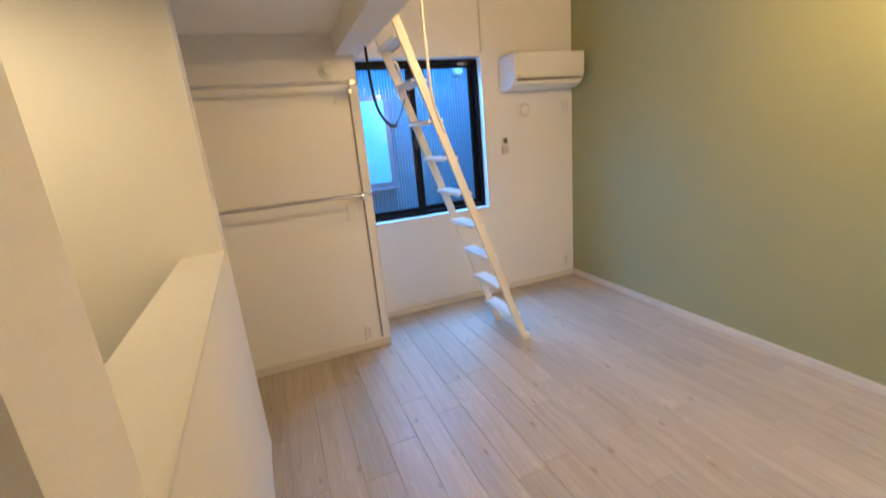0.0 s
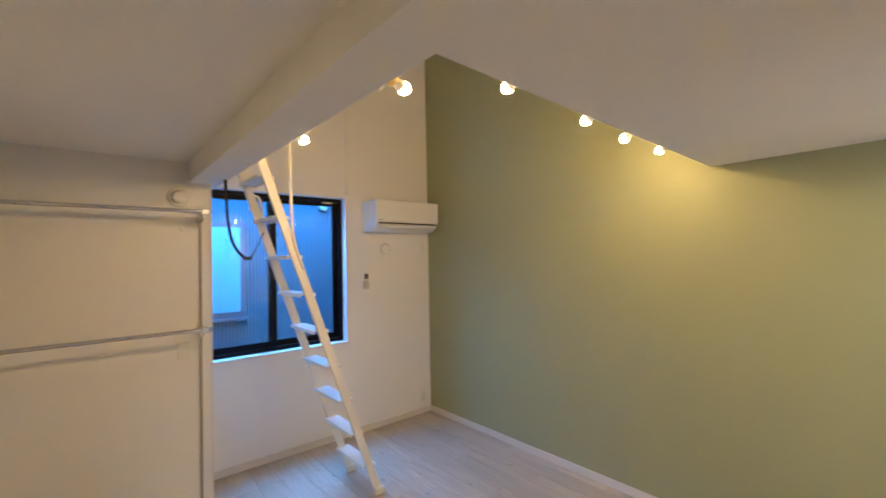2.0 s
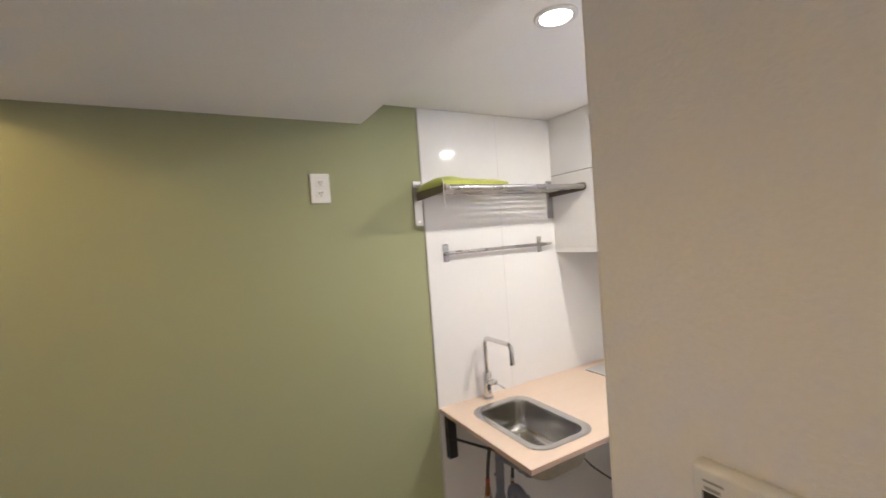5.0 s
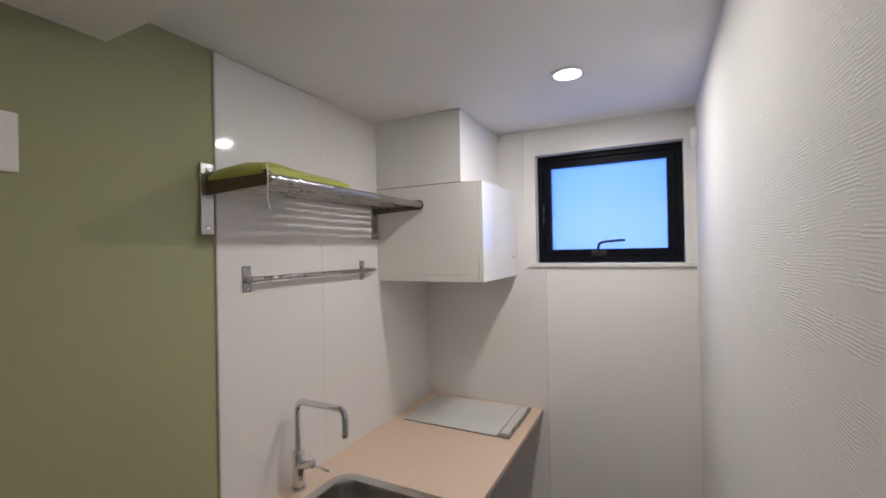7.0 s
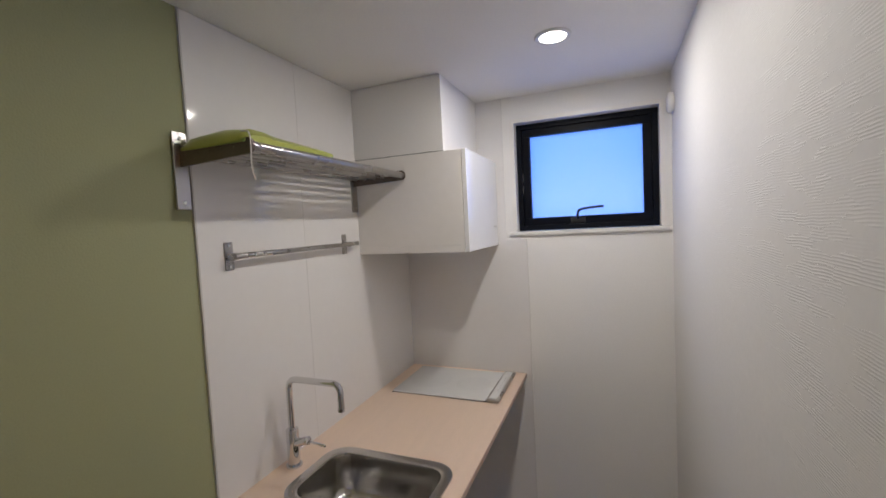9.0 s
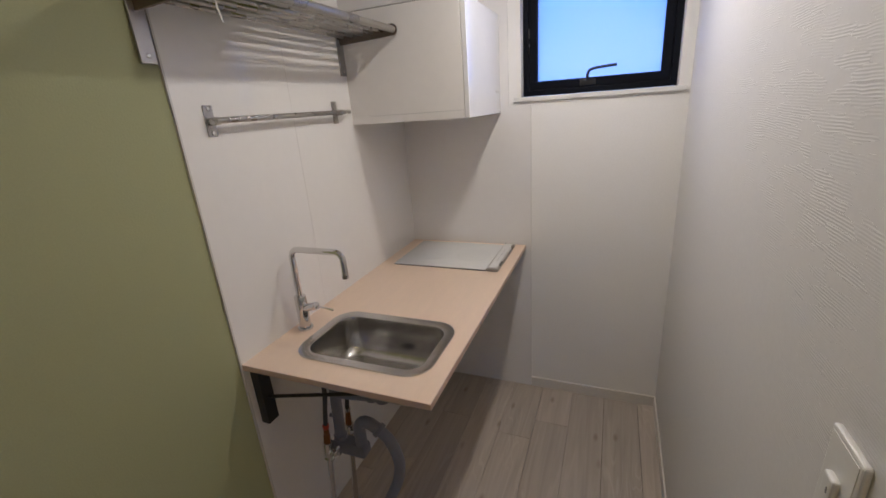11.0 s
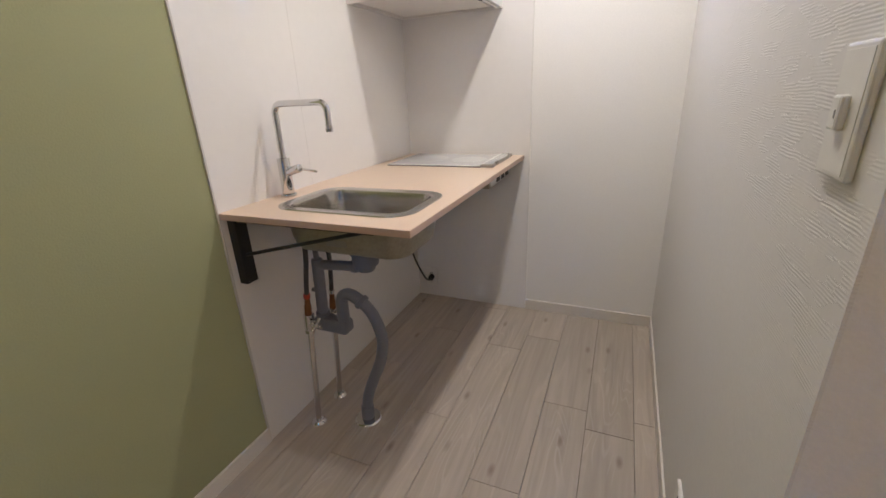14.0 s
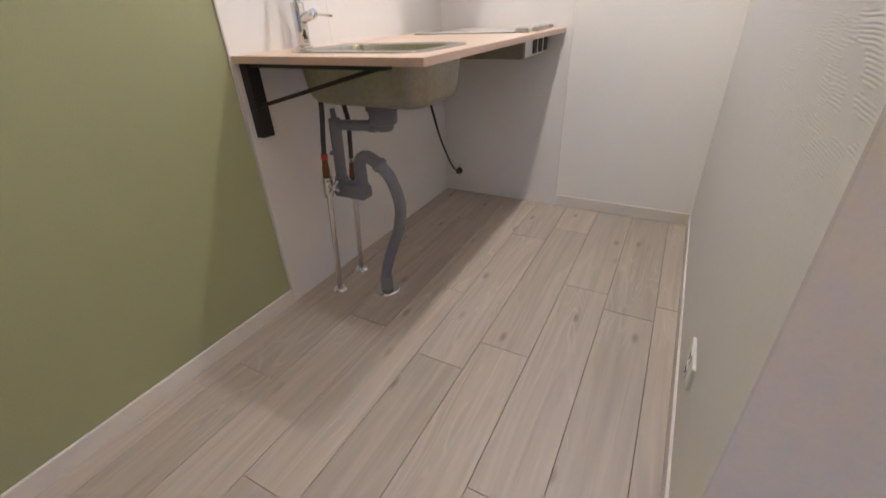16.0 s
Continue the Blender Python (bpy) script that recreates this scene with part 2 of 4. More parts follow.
HOB_SILVER = material("hob_silver", (0.55, 0.54, 0.52), rough=0.3, metal=0.9, vary=0.05, scale=20, grain=120, bump=0.02)
LIME = material("lime_vinyl", (0.40, 0.43, 0.08), rough=0.3, vary=0.08, scale=9, grain=40, bump=0.12, bump_scale=18)
BRONZE = material("dull_bronze_steel", (0.17, 0.14, 0.115), rough=0.38, metal=0.9, vary=0.08, scale=15, grain=80, bump=0.03)
UPRIGHT_SHADED = material("grey_steel_with_gap_shade", (0.27, 0.24, 0.215), rough=0.5, vary=0.04, scale=10, grain=60, bump=0.02)
STRAP = material("black_webbing", (0.012, 0.012, 0.014), rough=0.8, vary=0.2, scale=30, grain=400, bump=0.3)
GREY_PRINT = material("grey_print", (0.30, 0.29, 0.27), rough=0.5, vary=0.05, bump=0.0)
DISPLAY_GREY = material("dark_display", (0.09, 0.085, 0.075), rough=0.3, vary=0.05, bump=0.0)
DARK_GAP = material("dark_joint_and_shade", (0.03, 0.027, 0.025), rough=0.8, vary=0.15, bump=0.0)
JOINT_GREY = material("joint_grey", (0.55, 0.53, 0.50), rough=0.6, vary=0.05, bump=0.0)
SUBFLOOR = material("board_joint_brown", (0.10, 0.08, 0.065), rough=0.8, vary=0.15, bump=0.05)
HOLDER = material("brass_coloured_holder", (0.72, 0.50, 0.20), rough=0.4, metal=0.3, vary=0.08, scale=20, grain=60, bump=0.03)
# blue of the evening light is mixed into siding, pane and frame colours
SIDING = material("evening_blue_siding", (0.06, 0.19, 0.26), rough=0.5, vary=0.06, scale=2, grain=30, bump=0.05)
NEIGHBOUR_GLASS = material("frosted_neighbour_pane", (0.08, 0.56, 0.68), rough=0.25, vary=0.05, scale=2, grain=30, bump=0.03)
NEIGHBOUR_FRAME = material("evening_blue_aluminium", (0.10, 0.15, 0.19), rough=0.4, vary=0.06, bump=0.03)
CONCRETE = material("ground_concrete", (0.26, 0.26, 0.25), rough=0.9, vary=0.15, scale=1, grain=30, bump=0.3)
PANE = glass("clear_glass", (0.93, 0.96, 0.98), 0.0)
FROSTED = glass("frosted_glass", (0.95, 0.97, 1.0), 0.5)
BULB = emitter("warm_bulb", (1.0, 0.67, 0.31), 690)
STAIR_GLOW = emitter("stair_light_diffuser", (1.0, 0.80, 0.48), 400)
DOWNLIGHT = emitter("downlight_diffuser", (1.0, 0.92, 0.80), 34)
SKY_GLOW = emitter("evening_daylight", (0.14, 0.37, 1.0), 0.95)
PLANK = plank_wood("limed_oak_plank")

# ---- mesh helpers ----


def part(name, bm, mat, parent=None, label="", smooth=False):
    """Links a bmesh as one mesh object, under a thing or a part."""
    mesh = bpy.data.meshes.new(name)
    bmesh.ops.recalc_face_normals(bm, faces=bm.faces)
    bm.to_mesh(mesh)
    bm.free()
    mesh.materials.append(mat)
    if smooth:
        mesh.shade_smooth()
        mesh.set_sharp_from_angle(angle=radians(40))
    ob = new(name, mesh)
    if parent is not None:
        ob.parent = parent
    if label:
        ob["label"] = label
    return ob


def thing(name, label, category, at=(0, 0, 0), group="", kind=""):
    ob = new(name)
    ob.location = at
    ob.empty_display_size = 0.05
    return tagged(ob, label, category, group, kind)


def box(x0, x1, y0, y1, z0, z1, bevel=0.0, seg=2, bm=None):
    b = bmesh.new()
    m = Matrix.Translation(((x0 + x1) / 2, (y0 + y1) / 2, (z0 + z1) / 2)) @ Matrix.Diagonal((abs(x1 - x0), abs(y1 - y0), abs(z1 - z0), 1))
    bmesh.ops.create_cube(b, size=1, matrix=m)
    if bevel:
        bmesh.ops.bevel(b, geom=list(b.edges), offset=bevel, segments=seg, affect="EDGES", profile=0.5)
    return merge(bm, b)


def merge(bm, b):
    if bm is None:
        return b
    tmp = bpy.data.meshes.new("tmp")
    b.to_mesh(tmp)
    b.free()
    bm.from_mesh(tmp)
    bpy.data.meshes.remove(tmp)
    return bm


def rod(a, b, r, r2=None, seg=16, bm=None, bevel=0.0):
    """A round bar from a to b."""
    a, b = Vector(a), Vector(b)
    o = bmesh.new()
    m = Matrix.Translation((a + b) / 2) @ (b - a).to_track_quat("Z", "Y").to_matrix().to_4x4()
    bmesh.ops.create_cone(o, cap_ends=True, segments=seg, radius1=r, radius2=r if r2 is None else r2, depth=(b - a).length, matrix=m)
    if bevel:
        rim = [e for e in o.edges if len(e.link_faces) == 2 and any(len(f.verts) > 4 for f in e.link_faces)]
        bmesh.ops.bevel(o, geom=rim, offset=bevel, segments=2, affect="EDGES", profile=0.5)
    return merge(bm, o)


def smooth_line(points, steps=8):
    """A Catmull-Rom line through the points."""
    p = [Vector(q) for q in points]
    p = [2 * p[0] - p[1]] + p + [2 * p[-1] - p[-2]]
    out = []
    for i in range(1, len(p) - 2):
        for k in range(steps):
            t = k / steps
            out.append(0.5 * (2 * p[i] + (p[i + 1] - p[i - 1]) * t + (2 * p[i - 1] - 5 * p[i] + 4 * p[i + 1] - p[i + 2]) * t * t
                              + (3 * p[i] - p[i - 1] - 3 * p[i + 1] + p[i + 2]) * t ** 3))
    return out + [p[-2]]


def tube(line, r, seg=12, bm=None, flat=None):
    """A pipe along a line; r is a number or a function of the share of the way; flat: (width, thickness) makes a ribbon."""
    b = bmesh.new()
    line = [Vector(q) for q in line]
    rings, side = [], None
    for i, q in enumerate(line):
        d = (line[min(i + 1, len(line) - 1)] - line[max(i - 1, 0)]).normalized()
        if side is None:
            side = d.orthogonal().normalized()
        side = (side - d * side.dot(d)).normalized()
        up = d.cross(side)
        rad = r(i / (len(line) - 1)) if callable(r) else r
        ring = []
        for k in range(seg):
            a = 2 * math.pi * k / seg
            u, v = math.cos(a) * rad, math.sin(a) * rad
            if flat:
                u, v = math.copysign(flat[0] / 2, math.cos(a + 0.1)), math.copysign(flat[1] / 2, math.sin(a + 0.1))
            ring.append(b.verts.new(q + side * u + up * v))
        rings.append(ring)
    for a, c in zip(rings, rings[1:]):
        for k in range(seg):
            b.faces.new((a[k], a[(k + 1) % seg], c[(k + 1) % seg], c[k]))
    b.faces.new(rings[0][::-1])
    b.faces.new(rings[-1])
    return merge(bm, b)


def rounded(x0, x1, y0, y1, r, n=6):
    """The outline of a rounded rectangle."""
    out = []
    for cx, cy, a0 in ((x1 - r, y1 - r, 0), (x0 + r, y1 - r, 90), (x0 + r, y0 + r, 180), (x1 - r, y0 + r, 270)):
        for k in range(n + 1):
            a = radians(a0 + 90 * k / n)
            out.append((cx + r * math.cos(a), cy + r * math.sin(a)))
    return out


def loft_loops(loops, cap=(False, False)):
    b = bmesh.new()
    rings = [[b.verts.new(q) for q in lp] for lp in loops]
    for a, c in zip(rings, rings[1:]):
        for k in range(len(a)):
            b.faces.new((a[k], a[(k + 1) % len(a)], c[(k + 1) % len(a)], c[k]))
    if cap[0]:
        b.faces.new(rings[0][::-1])
    if cap[1]:
        b.faces.new(rings[-1])
    return b


def extrude_profile(profile, axis, a, b_):
    """A solid from an outline in the two other axes, drawn along x, y or z."""
    def place(u, v, w):
        return {"x": (w, u, v), "y": (u, w, v), "z": (u, v, w)}[axis]
    return loft_loops([[place(u, v, a) for u, v in profile], [place(u, v, b_) for u, v in profile]], (True, True))


def structure(name, bm, mat, label, category="wall"):
    return tagged(part(name, bm, mat), label, category, kind="structure")


def wall_with_holes(x0, x1, y0, y1, z0, z1, axis, holes):
    """A wall block with rectangular openings; holes are (from, to, bottom, top) along the wall's axis."""
    us = sorted({(x0 if axis == "x" else y0), (x1 if axis == "x" else y1), *[h[0] for h in holes], *[h[1] for h in holes]})
    zs = sorted({z0, z1, *[h[2] for h in holes], *[h[3] for h in holes]})
    bm = bmesh.new()
    for u0, u1 in zip(us, us[1:]):
        for w0, w1 in zip(zs, zs[1:]):
            um, wm = (u0 + u1) / 2, (w0 + w1) / 2
            if any(h[0] < um < h[1] and h[2] < wm < h[3] for h in holes):
                continue
            box(*((u0, u1, y0, y1) if axis == "x" else (x0, x1, u0, u1)), w0, w1, bm=bm)
    bmesh.ops.remove_doubles(bm, verts=bm.verts, dist=1e-5)
    bm.verts.index_update()
    dup = {}
    for f in bm.faces:
        dup.setdefault(tuple(sorted(v.index for v in f.verts)), []).append(f)
    inner = [f for fs in dup.values() if len(fs) > 1 for f in fs]
    bmesh.ops.delete(bm, geom=inner, context="FACES")
    return bm


# ---- the shell ----
GX, NY, SY, KX, PY = 3.005, 3.700, -1.934, 1.672, -0.244   # green wall, window wall, kitchen end wall, kitchen side wall, partition
ROD_Y, ROD_X = 3.200, 0.762                            # closet wall and its outer corner
HX, HY, CAP = -0.171, 2.25, 1.156                      # half wall, its far end, its top
LOW, HIGH, KC, ROOF = 2.195, 2.325, 2.287, 4.25          # ceilings: lower soffit, behind the beam, kitchen, roof
KXF = 1.688                                            # the kitchen side wall runs a little askew: its front corner
BX0, BX1, VY0, VY = 0.630, 0.810, 0.875, 0.930         # beam; the void's near edge at the beam and at the green wall
WIN = (0.772, 2.006, 0.897, 2.258)
LWIN = (0.80, 2.03, 3.47, 4.0)
KWIN = (1.706, 2.385, 1.609, 2.167)

structure("wall_east", box(GX, GX + 0.12, SY - 0.12, NY + 0.15, 0, ROOF), GREEN_PAPER, "olive green papered long wall with fine texture")
structure("wall_north", wall_with_holes(-1.4, GX, NY, NY + 0.15, 0, ROOF, "x", [WIN, LWIN]), WHITE_PAPER, "white papered wall around the large black window")
structure("wall_closet", box(-0.5, ROD_X, ROD_Y, ROD_Y + 0.12, 0, HIGH), WHITE_PAPER, "white wall behind the hanging rods")
structure("wall_closet_return", box(ROD_X - 0.12, ROD_X - 0.002, ROD_Y + 0.12, NY, 0, HIGH), WHITE_PAPER, "white return wall beside the window")
structure("wall_closet_side", box(-0.5, -0.40, HY + 0.12, ROD_Y, 0, HIGH), WHITE_PAPER, "white side wall inside the closet niche")
structure("wall_stair_end", box(-1.4, HX, HY, HY + 0.12, 0, HIGH), WHITE_PAPER, "white wall at the end of the stairwell")
structure("wall_stair_west", box(-1.52, -1.4, PY - 0.12, NY + 0.15, 0, ROOF), WHITE_PAPER, "white stairwell side wall")
structure("wall_half", extrude_profile([(-0.092, 0.56), (HX, HY), (-0.341, HY), (-0.293, 0.56)], "z", 0, CAP), WHITE_PAPER, "white half-height wall guarding the stairs")
structure("wall_post", box(-0.290, -0.120, 0.50, 0.675, 0, HIGH), WHITE_PAPER, "white full-height wall end beside the stair opening")
structure("wall_partition", box(-1.4, KXF - 0.004, PY - 0.12, PY, 0, KC + 0.12), WHITE_PAPER, "white papered partition in front of the kitchen")
structure("wall_kitchen_west", extrude_profile([(KXF, PY), (KX, SY), (KX, SY - 0.12), (KX - 0.12, SY - 0.12), (KXF - 0.12, PY - 0.121), (KXF - 0.004, PY - 0.121), (KXF - 0.004, PY)], "z", 0, KC + 0.12), COMBED_PAPER, "white kitchen side wall with combed relief")
structure("wall_kitchen_south", wall_with_holes(KX, GX, SY - 0.12, SY, 0, KC + 0.12, "x", [KWIN]), WHITE_PAPER, "white kitchen end wall with a small window")
structure("wall_loft_south", box(-1.4, GX, SY - 0.24, SY - 0.12, KC + 0.12, ROOF), WHITE_PAPER, "white wall at the back of the loft")
structure("wall_loft_west", box(-1.52, -1.4, SY - 0.24, PY - 0.12, KC + 0.12, ROOF), WHITE_PAPER, "white side wall of the loft")
structure("wall_cap", extrude_profile([(-0.088, 0.558), (HX + 0.004, HY - 0.002), (-0.345, HY - 0.002), (-0.297, 0.558)], "z", CAP, CAP + 0.012), TRIM_WHITE, "smooth white cap on the half-height wall", "wall cap")

# soffit over the room, sloping up to the kitchen ceiling
soffit = loft_loops([[(x, y, z) for y, z in ((edge, LOW), (-0.363, LOW), (-0.447, KC), (SY, KC), (SY, 2.42), (edge, 2.42))] for x, edge in ((BX0, VY0), (BX1, VY0), (GX, VY))], (True, True))
structure("ceiling_low", soffit, CEILING_PAPER, "white papered soffit under the loft floor", "ceiling")
structure("ceiling_high", box(-1.4, BX0, PY, ROD_Y + 0.12, HIGH, 2.42), CEILING_PAPER, "white papered ceiling beside the beam", "ceiling")
structure("ceiling_closet", box(-1.4, BX0, ROD_Y + 0.12, NY, HIGH + 0.002, 2.42), CEILING_PAPER, "white ceiling over the niche", "ceiling")
structure("ceiling_beam", box(BX0, BX1, VY0, NY, LOW, 2.42), CEILING_PAPER, "white papered beam along the loft edge", "beam")
structure("ceiling_roof", box(-1.52, GX + 0.12, SY - 0.24, NY + 0.15, ROOF, ROOF + 0.1), CEILING_PAPER, "white papered ceiling above the loft", "ceiling")
structure("ceiling_bath", box(-1.4, KX, SY - 0.12, PY - 0.12, 2.42, 2.44), CEILING_PAPER, "loft floor above the closed rooms", "ceiling")

# baseboards
def baseboard(name, x0, x1, y0, y1, label="white baseboard along the wall", h=0.06):
    return tagged(part(name, box(x0, x1, y0, y1, 0, h, 0.002), BASE_TRIM), label, "baseboard", kind="structure")


baseboard("baseboard_east", GX - 0.010, GX, -0.633, NY - 0.010)
baseboard("baseboard_north", ROD_X, GX, NY - 0.009, NY)
baseboard("baseboard_closet", -0.40, ROD_X, ROD_Y - 0.009, ROD_Y)
baseboard("baseboard_partition", -0.1, KXF, PY, PY + 0.009)
structure("baseboard_kitchen_west", extrude_profile([(KXF, PY), (KX, SY + 0.009), (KX + 0.007, SY + 0.009), (KXF + 0.007, PY)], "z", 0, 0.06), BASE_TRIM, "white baseboard along the kitchen side wall", "baseboard")
baseboard("baseboard_kitchen_south", KX, 2.325, SY, SY + 0.009)

# ---- windows ----


def window_frame_bars(parent, x0, x1, y, z0, z1, w, d, name="window_frame"):
    """Four bars of a frame in a wall that runs along x, with their outer edge on the given outline."""
    bm = box(x0, x1, y, y + d, z0, z0 + w, 0.002)
    box(x0, x1, y, y + d, z1 - w, z1, 0.002, bm=bm)
    box(x0, x0 + w, y, y + d, z0 + w, z1 - w, 0.002, bm=bm)
    box(x1 - w, x1, y, y + d, z0 + w, z1 - w, 0.002, bm=bm)
    return part(name, bm, FRAME_BLACK, parent)


def pane(parent, x0, x1, y, z0, z1, mat, t=0.005, name="pane"):
    ob = part(name, box(x0, x1, y, y + t, z0, z1), mat, parent)
    ob.visible_shadow = False
    return ob


def sliding_window(name, label, x0, x1, z0, z1, catch=True):
    w = thing(name, label, "window", kind="structure")
    y = NY + 0.075
    window_frame_bars(w, x0 + 0.004, x1 - 0.004, y, z0 + 0.004, z1 - 0.004, 0.032, 0.075)
    xm = (x0 + x1) / 2 - 0.035
    for a, b, yy in ((x0 + 0.036, xm + 0.030, y + 0.008), (xm - 0.030, x1 - 0.036, y + 0.040)):
        bm = box(a, b, yy, yy + 0.026, z0 + 0.036, z0 + 0.086, 0.002)
        box(a, b, yy, yy + 0.026, z1 - 0.070, z1 - 0.036, 0.002, bm=bm)
        box(a, a + 0.044, yy, yy + 0.026, z0 + 0.086, z1 - 0.070, 0.002, bm=bm)
        box(b - 0.044, b, yy, yy + 0.026, z0 + 0.086, z1 - 0.070, 0.002, bm=bm)
        sash = part("sash", bm, FRAME_BLACK, w)
        pane(sash, a + 0.044, b - 0.044, yy + 0.011, z0 + 0.086, z1 - 0.070, PANE)
    if catch:
        bm = box(xm - 0.018, xm + 0.012, y - 0.012, y + 0.010, (z0 + z1) / 2 - 0.06, (z0 + z1) / 2 + 0.03, 0.004)
        part("catch", bm, BLACK_METAL, w)
        part("closer", box(x1 - 0.20, x1 - 0.10, y - 0.008, y + 0.006, z1 - 0.052, z1 - 0.034, 0.003), STEEL, w)
    part("window_sill", box(x0 - 0.012, x1 + 0.012, NY - 0.014, NY + 0.076, z0 - 0.014, z0 + 0.004, 0.003), TRIM_WHITE, w)
    return w


sliding_window("window_1", "black aluminium two-leaf sliding window with white sill", *WIN)
sliding_window("window_2", "black aluminium high window above the loft edge", *LWIN, catch=False)

kw = thing("window_3", "small black awning window with frosted glass", "window", kind="structure")
x0, x1, z0, z1 = KWIN
WY = SY - 0.033
window_frame_bars(kw, x0 + 0.012, x1 - 0.012, WY - 0.082, z0 + 0.004, z1 - 0.012, 0.026, 0.06)
bm = box(x0 + 0.038, x1 - 0.038, WY - 0.075, WY - 0.035, z0 + 0.030, z0 + 0.068, 0.002)
box(x0 + 0.038, x1 - 0.038, WY - 0.075, WY - 0.035, z1 - 0.074, z1 - 0.038, 0.002, bm=bm)
box(x0 + 0.038, x0 + 0.076, WY - 0.075, WY - 0.035, z0 + 0.068, z1 - 0.074, 0.002, bm=bm)
box(x1 - 0.076, x1 - 0.038, WY - 0.075, WY - 0.035, z0 + 0.068, z1 - 0.074, 0.002, bm=bm)
sash = part("sash", bm, FRAME_BLACK, kw)
pane(sash, x0 + 0.076, x1 - 0.076, WY - 0.059, z0 + 0.068, z1 - 0.074, FROSTED)
xm = (x0 + x1) / 2
bm = tube(smooth_line([(xm + 0.035, WY - 0.037, z0 + 0.052), (xm + 0.035, WY + 0.003, z0 + 0.075), (xm + 0.02, WY + 0.011, z0 + 0.098), (xm - 0.045, WY + 0.011, z0 + 0.106), (xm - 0.085, WY + 0.009, z0 + 0.108)], 6), 0.006, 8)
box(xm + 0.0, xm + 0.07, WY - 0.037, WY - 0.025, z0 + 0.034, z0 + 0.062, 0.003, bm=bm)
part("handle", bm, BLACK_METAL, kw, smooth=True)
for zz in (z0 + 0.19, z0 + 0.255):
    part("latch", box(x1 - 0.040, x1 - 0.026, WY - 0.037, WY - 0.027, zz, zz + 0.045, 0.003), STEEL, kw, "pale metal latch")
lin = box(x0 - 0.008, x1 + 0.008, SY - 0.0005, SY + 0.004, z1 - 0.012, z1 + 0.008)
box(x0 - 0.008, x0 + 0.012, SY - 0.0005, SY + 0.004, z0, z1 - 0.012, bm=lin)
box(x0, x1, SY - 0.118, SY - 0.0005, z1 - 0.012, z1 - 0.0005, bm=lin)
box(x1 - 0.012, x1 + 0.008, SY - 0.0005, SY + 0.004, z0, z1 - 0.012, bm=lin)
box(x0 + 0.0005, x0 + 0.012, SY - 0.118, SY - 0.0005, z0, z1 - 0.012, bm=lin)
box(x1 - 0.012, x1 - 0.0005, SY - 0.118, SY - 0.0005, z0, z1 - 0.012, bm=lin)
part("lining", lin, CABINET_WHITE, kw)
part("window_sill", box(x0 - 0.022, x1 + 0.022, SY - 0.118, SY + 0.014, z0 - 0.018, z0 + 0.002, 0.003), TRIM_WHITE, kw)

# ---- outside ----
tagged(part("ground", box(-60, 60, -60, 60, -3.1, -3.0), CONCRETE), "grey concrete ground below the windows", "ground", kind="structure")
tagged(part("backdrop_kitchen", box(0.6, 3.6, SY - 0.62, SY - 0.60, 0.6, 3.2), SKY_GLOW), "plain blue evening daylight behind frosted glass", "backdrop", kind="structure")

house = thing("neighbour_house", "corrugated house wall close outside the window, coloured evening blue", "house", (1.4, 4.80, -3.0))
house_y = 4.80
pitch, depth = 0.034, 0.010
bm = bmesh.new()
cols = []
nx = int(7.0 / pitch * 4)
for i in range(nx + 1):
    x = -2.6 + 7.0 * i / nx - 1.4
    y = -depth * max(0.0, math.sin(i * math.pi / 2 + 0.78) + 0.2)
    cols.append((bm.verts.new((x, y, 0)), bm.verts.new((x, y, 6.6))))
for a, b in zip(cols, cols[1:]):
    bm.faces.new((a[0], b[0], b[1], a[1]))
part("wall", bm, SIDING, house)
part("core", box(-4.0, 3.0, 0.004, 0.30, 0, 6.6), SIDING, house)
nw = part("window", box(-1.35, -0.005, -0.055, -0.012, 4.10, 5.08, 0.004), NEIGHBOUR_FRAME, house, "framed window with frosted pane, coloured evening blue")
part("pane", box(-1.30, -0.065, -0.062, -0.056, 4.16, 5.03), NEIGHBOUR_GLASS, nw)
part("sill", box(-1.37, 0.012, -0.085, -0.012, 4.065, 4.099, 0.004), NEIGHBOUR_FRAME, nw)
v = rod((0.86, -0.012, 5.31), (0.86, -0.070, 5.31), 0.064, 0.050, 24, bevel=0.012)
part("vent_cap", v, JOINT_GREY, house, "round grey vent cap", smooth=True)

# ---- lamps ----


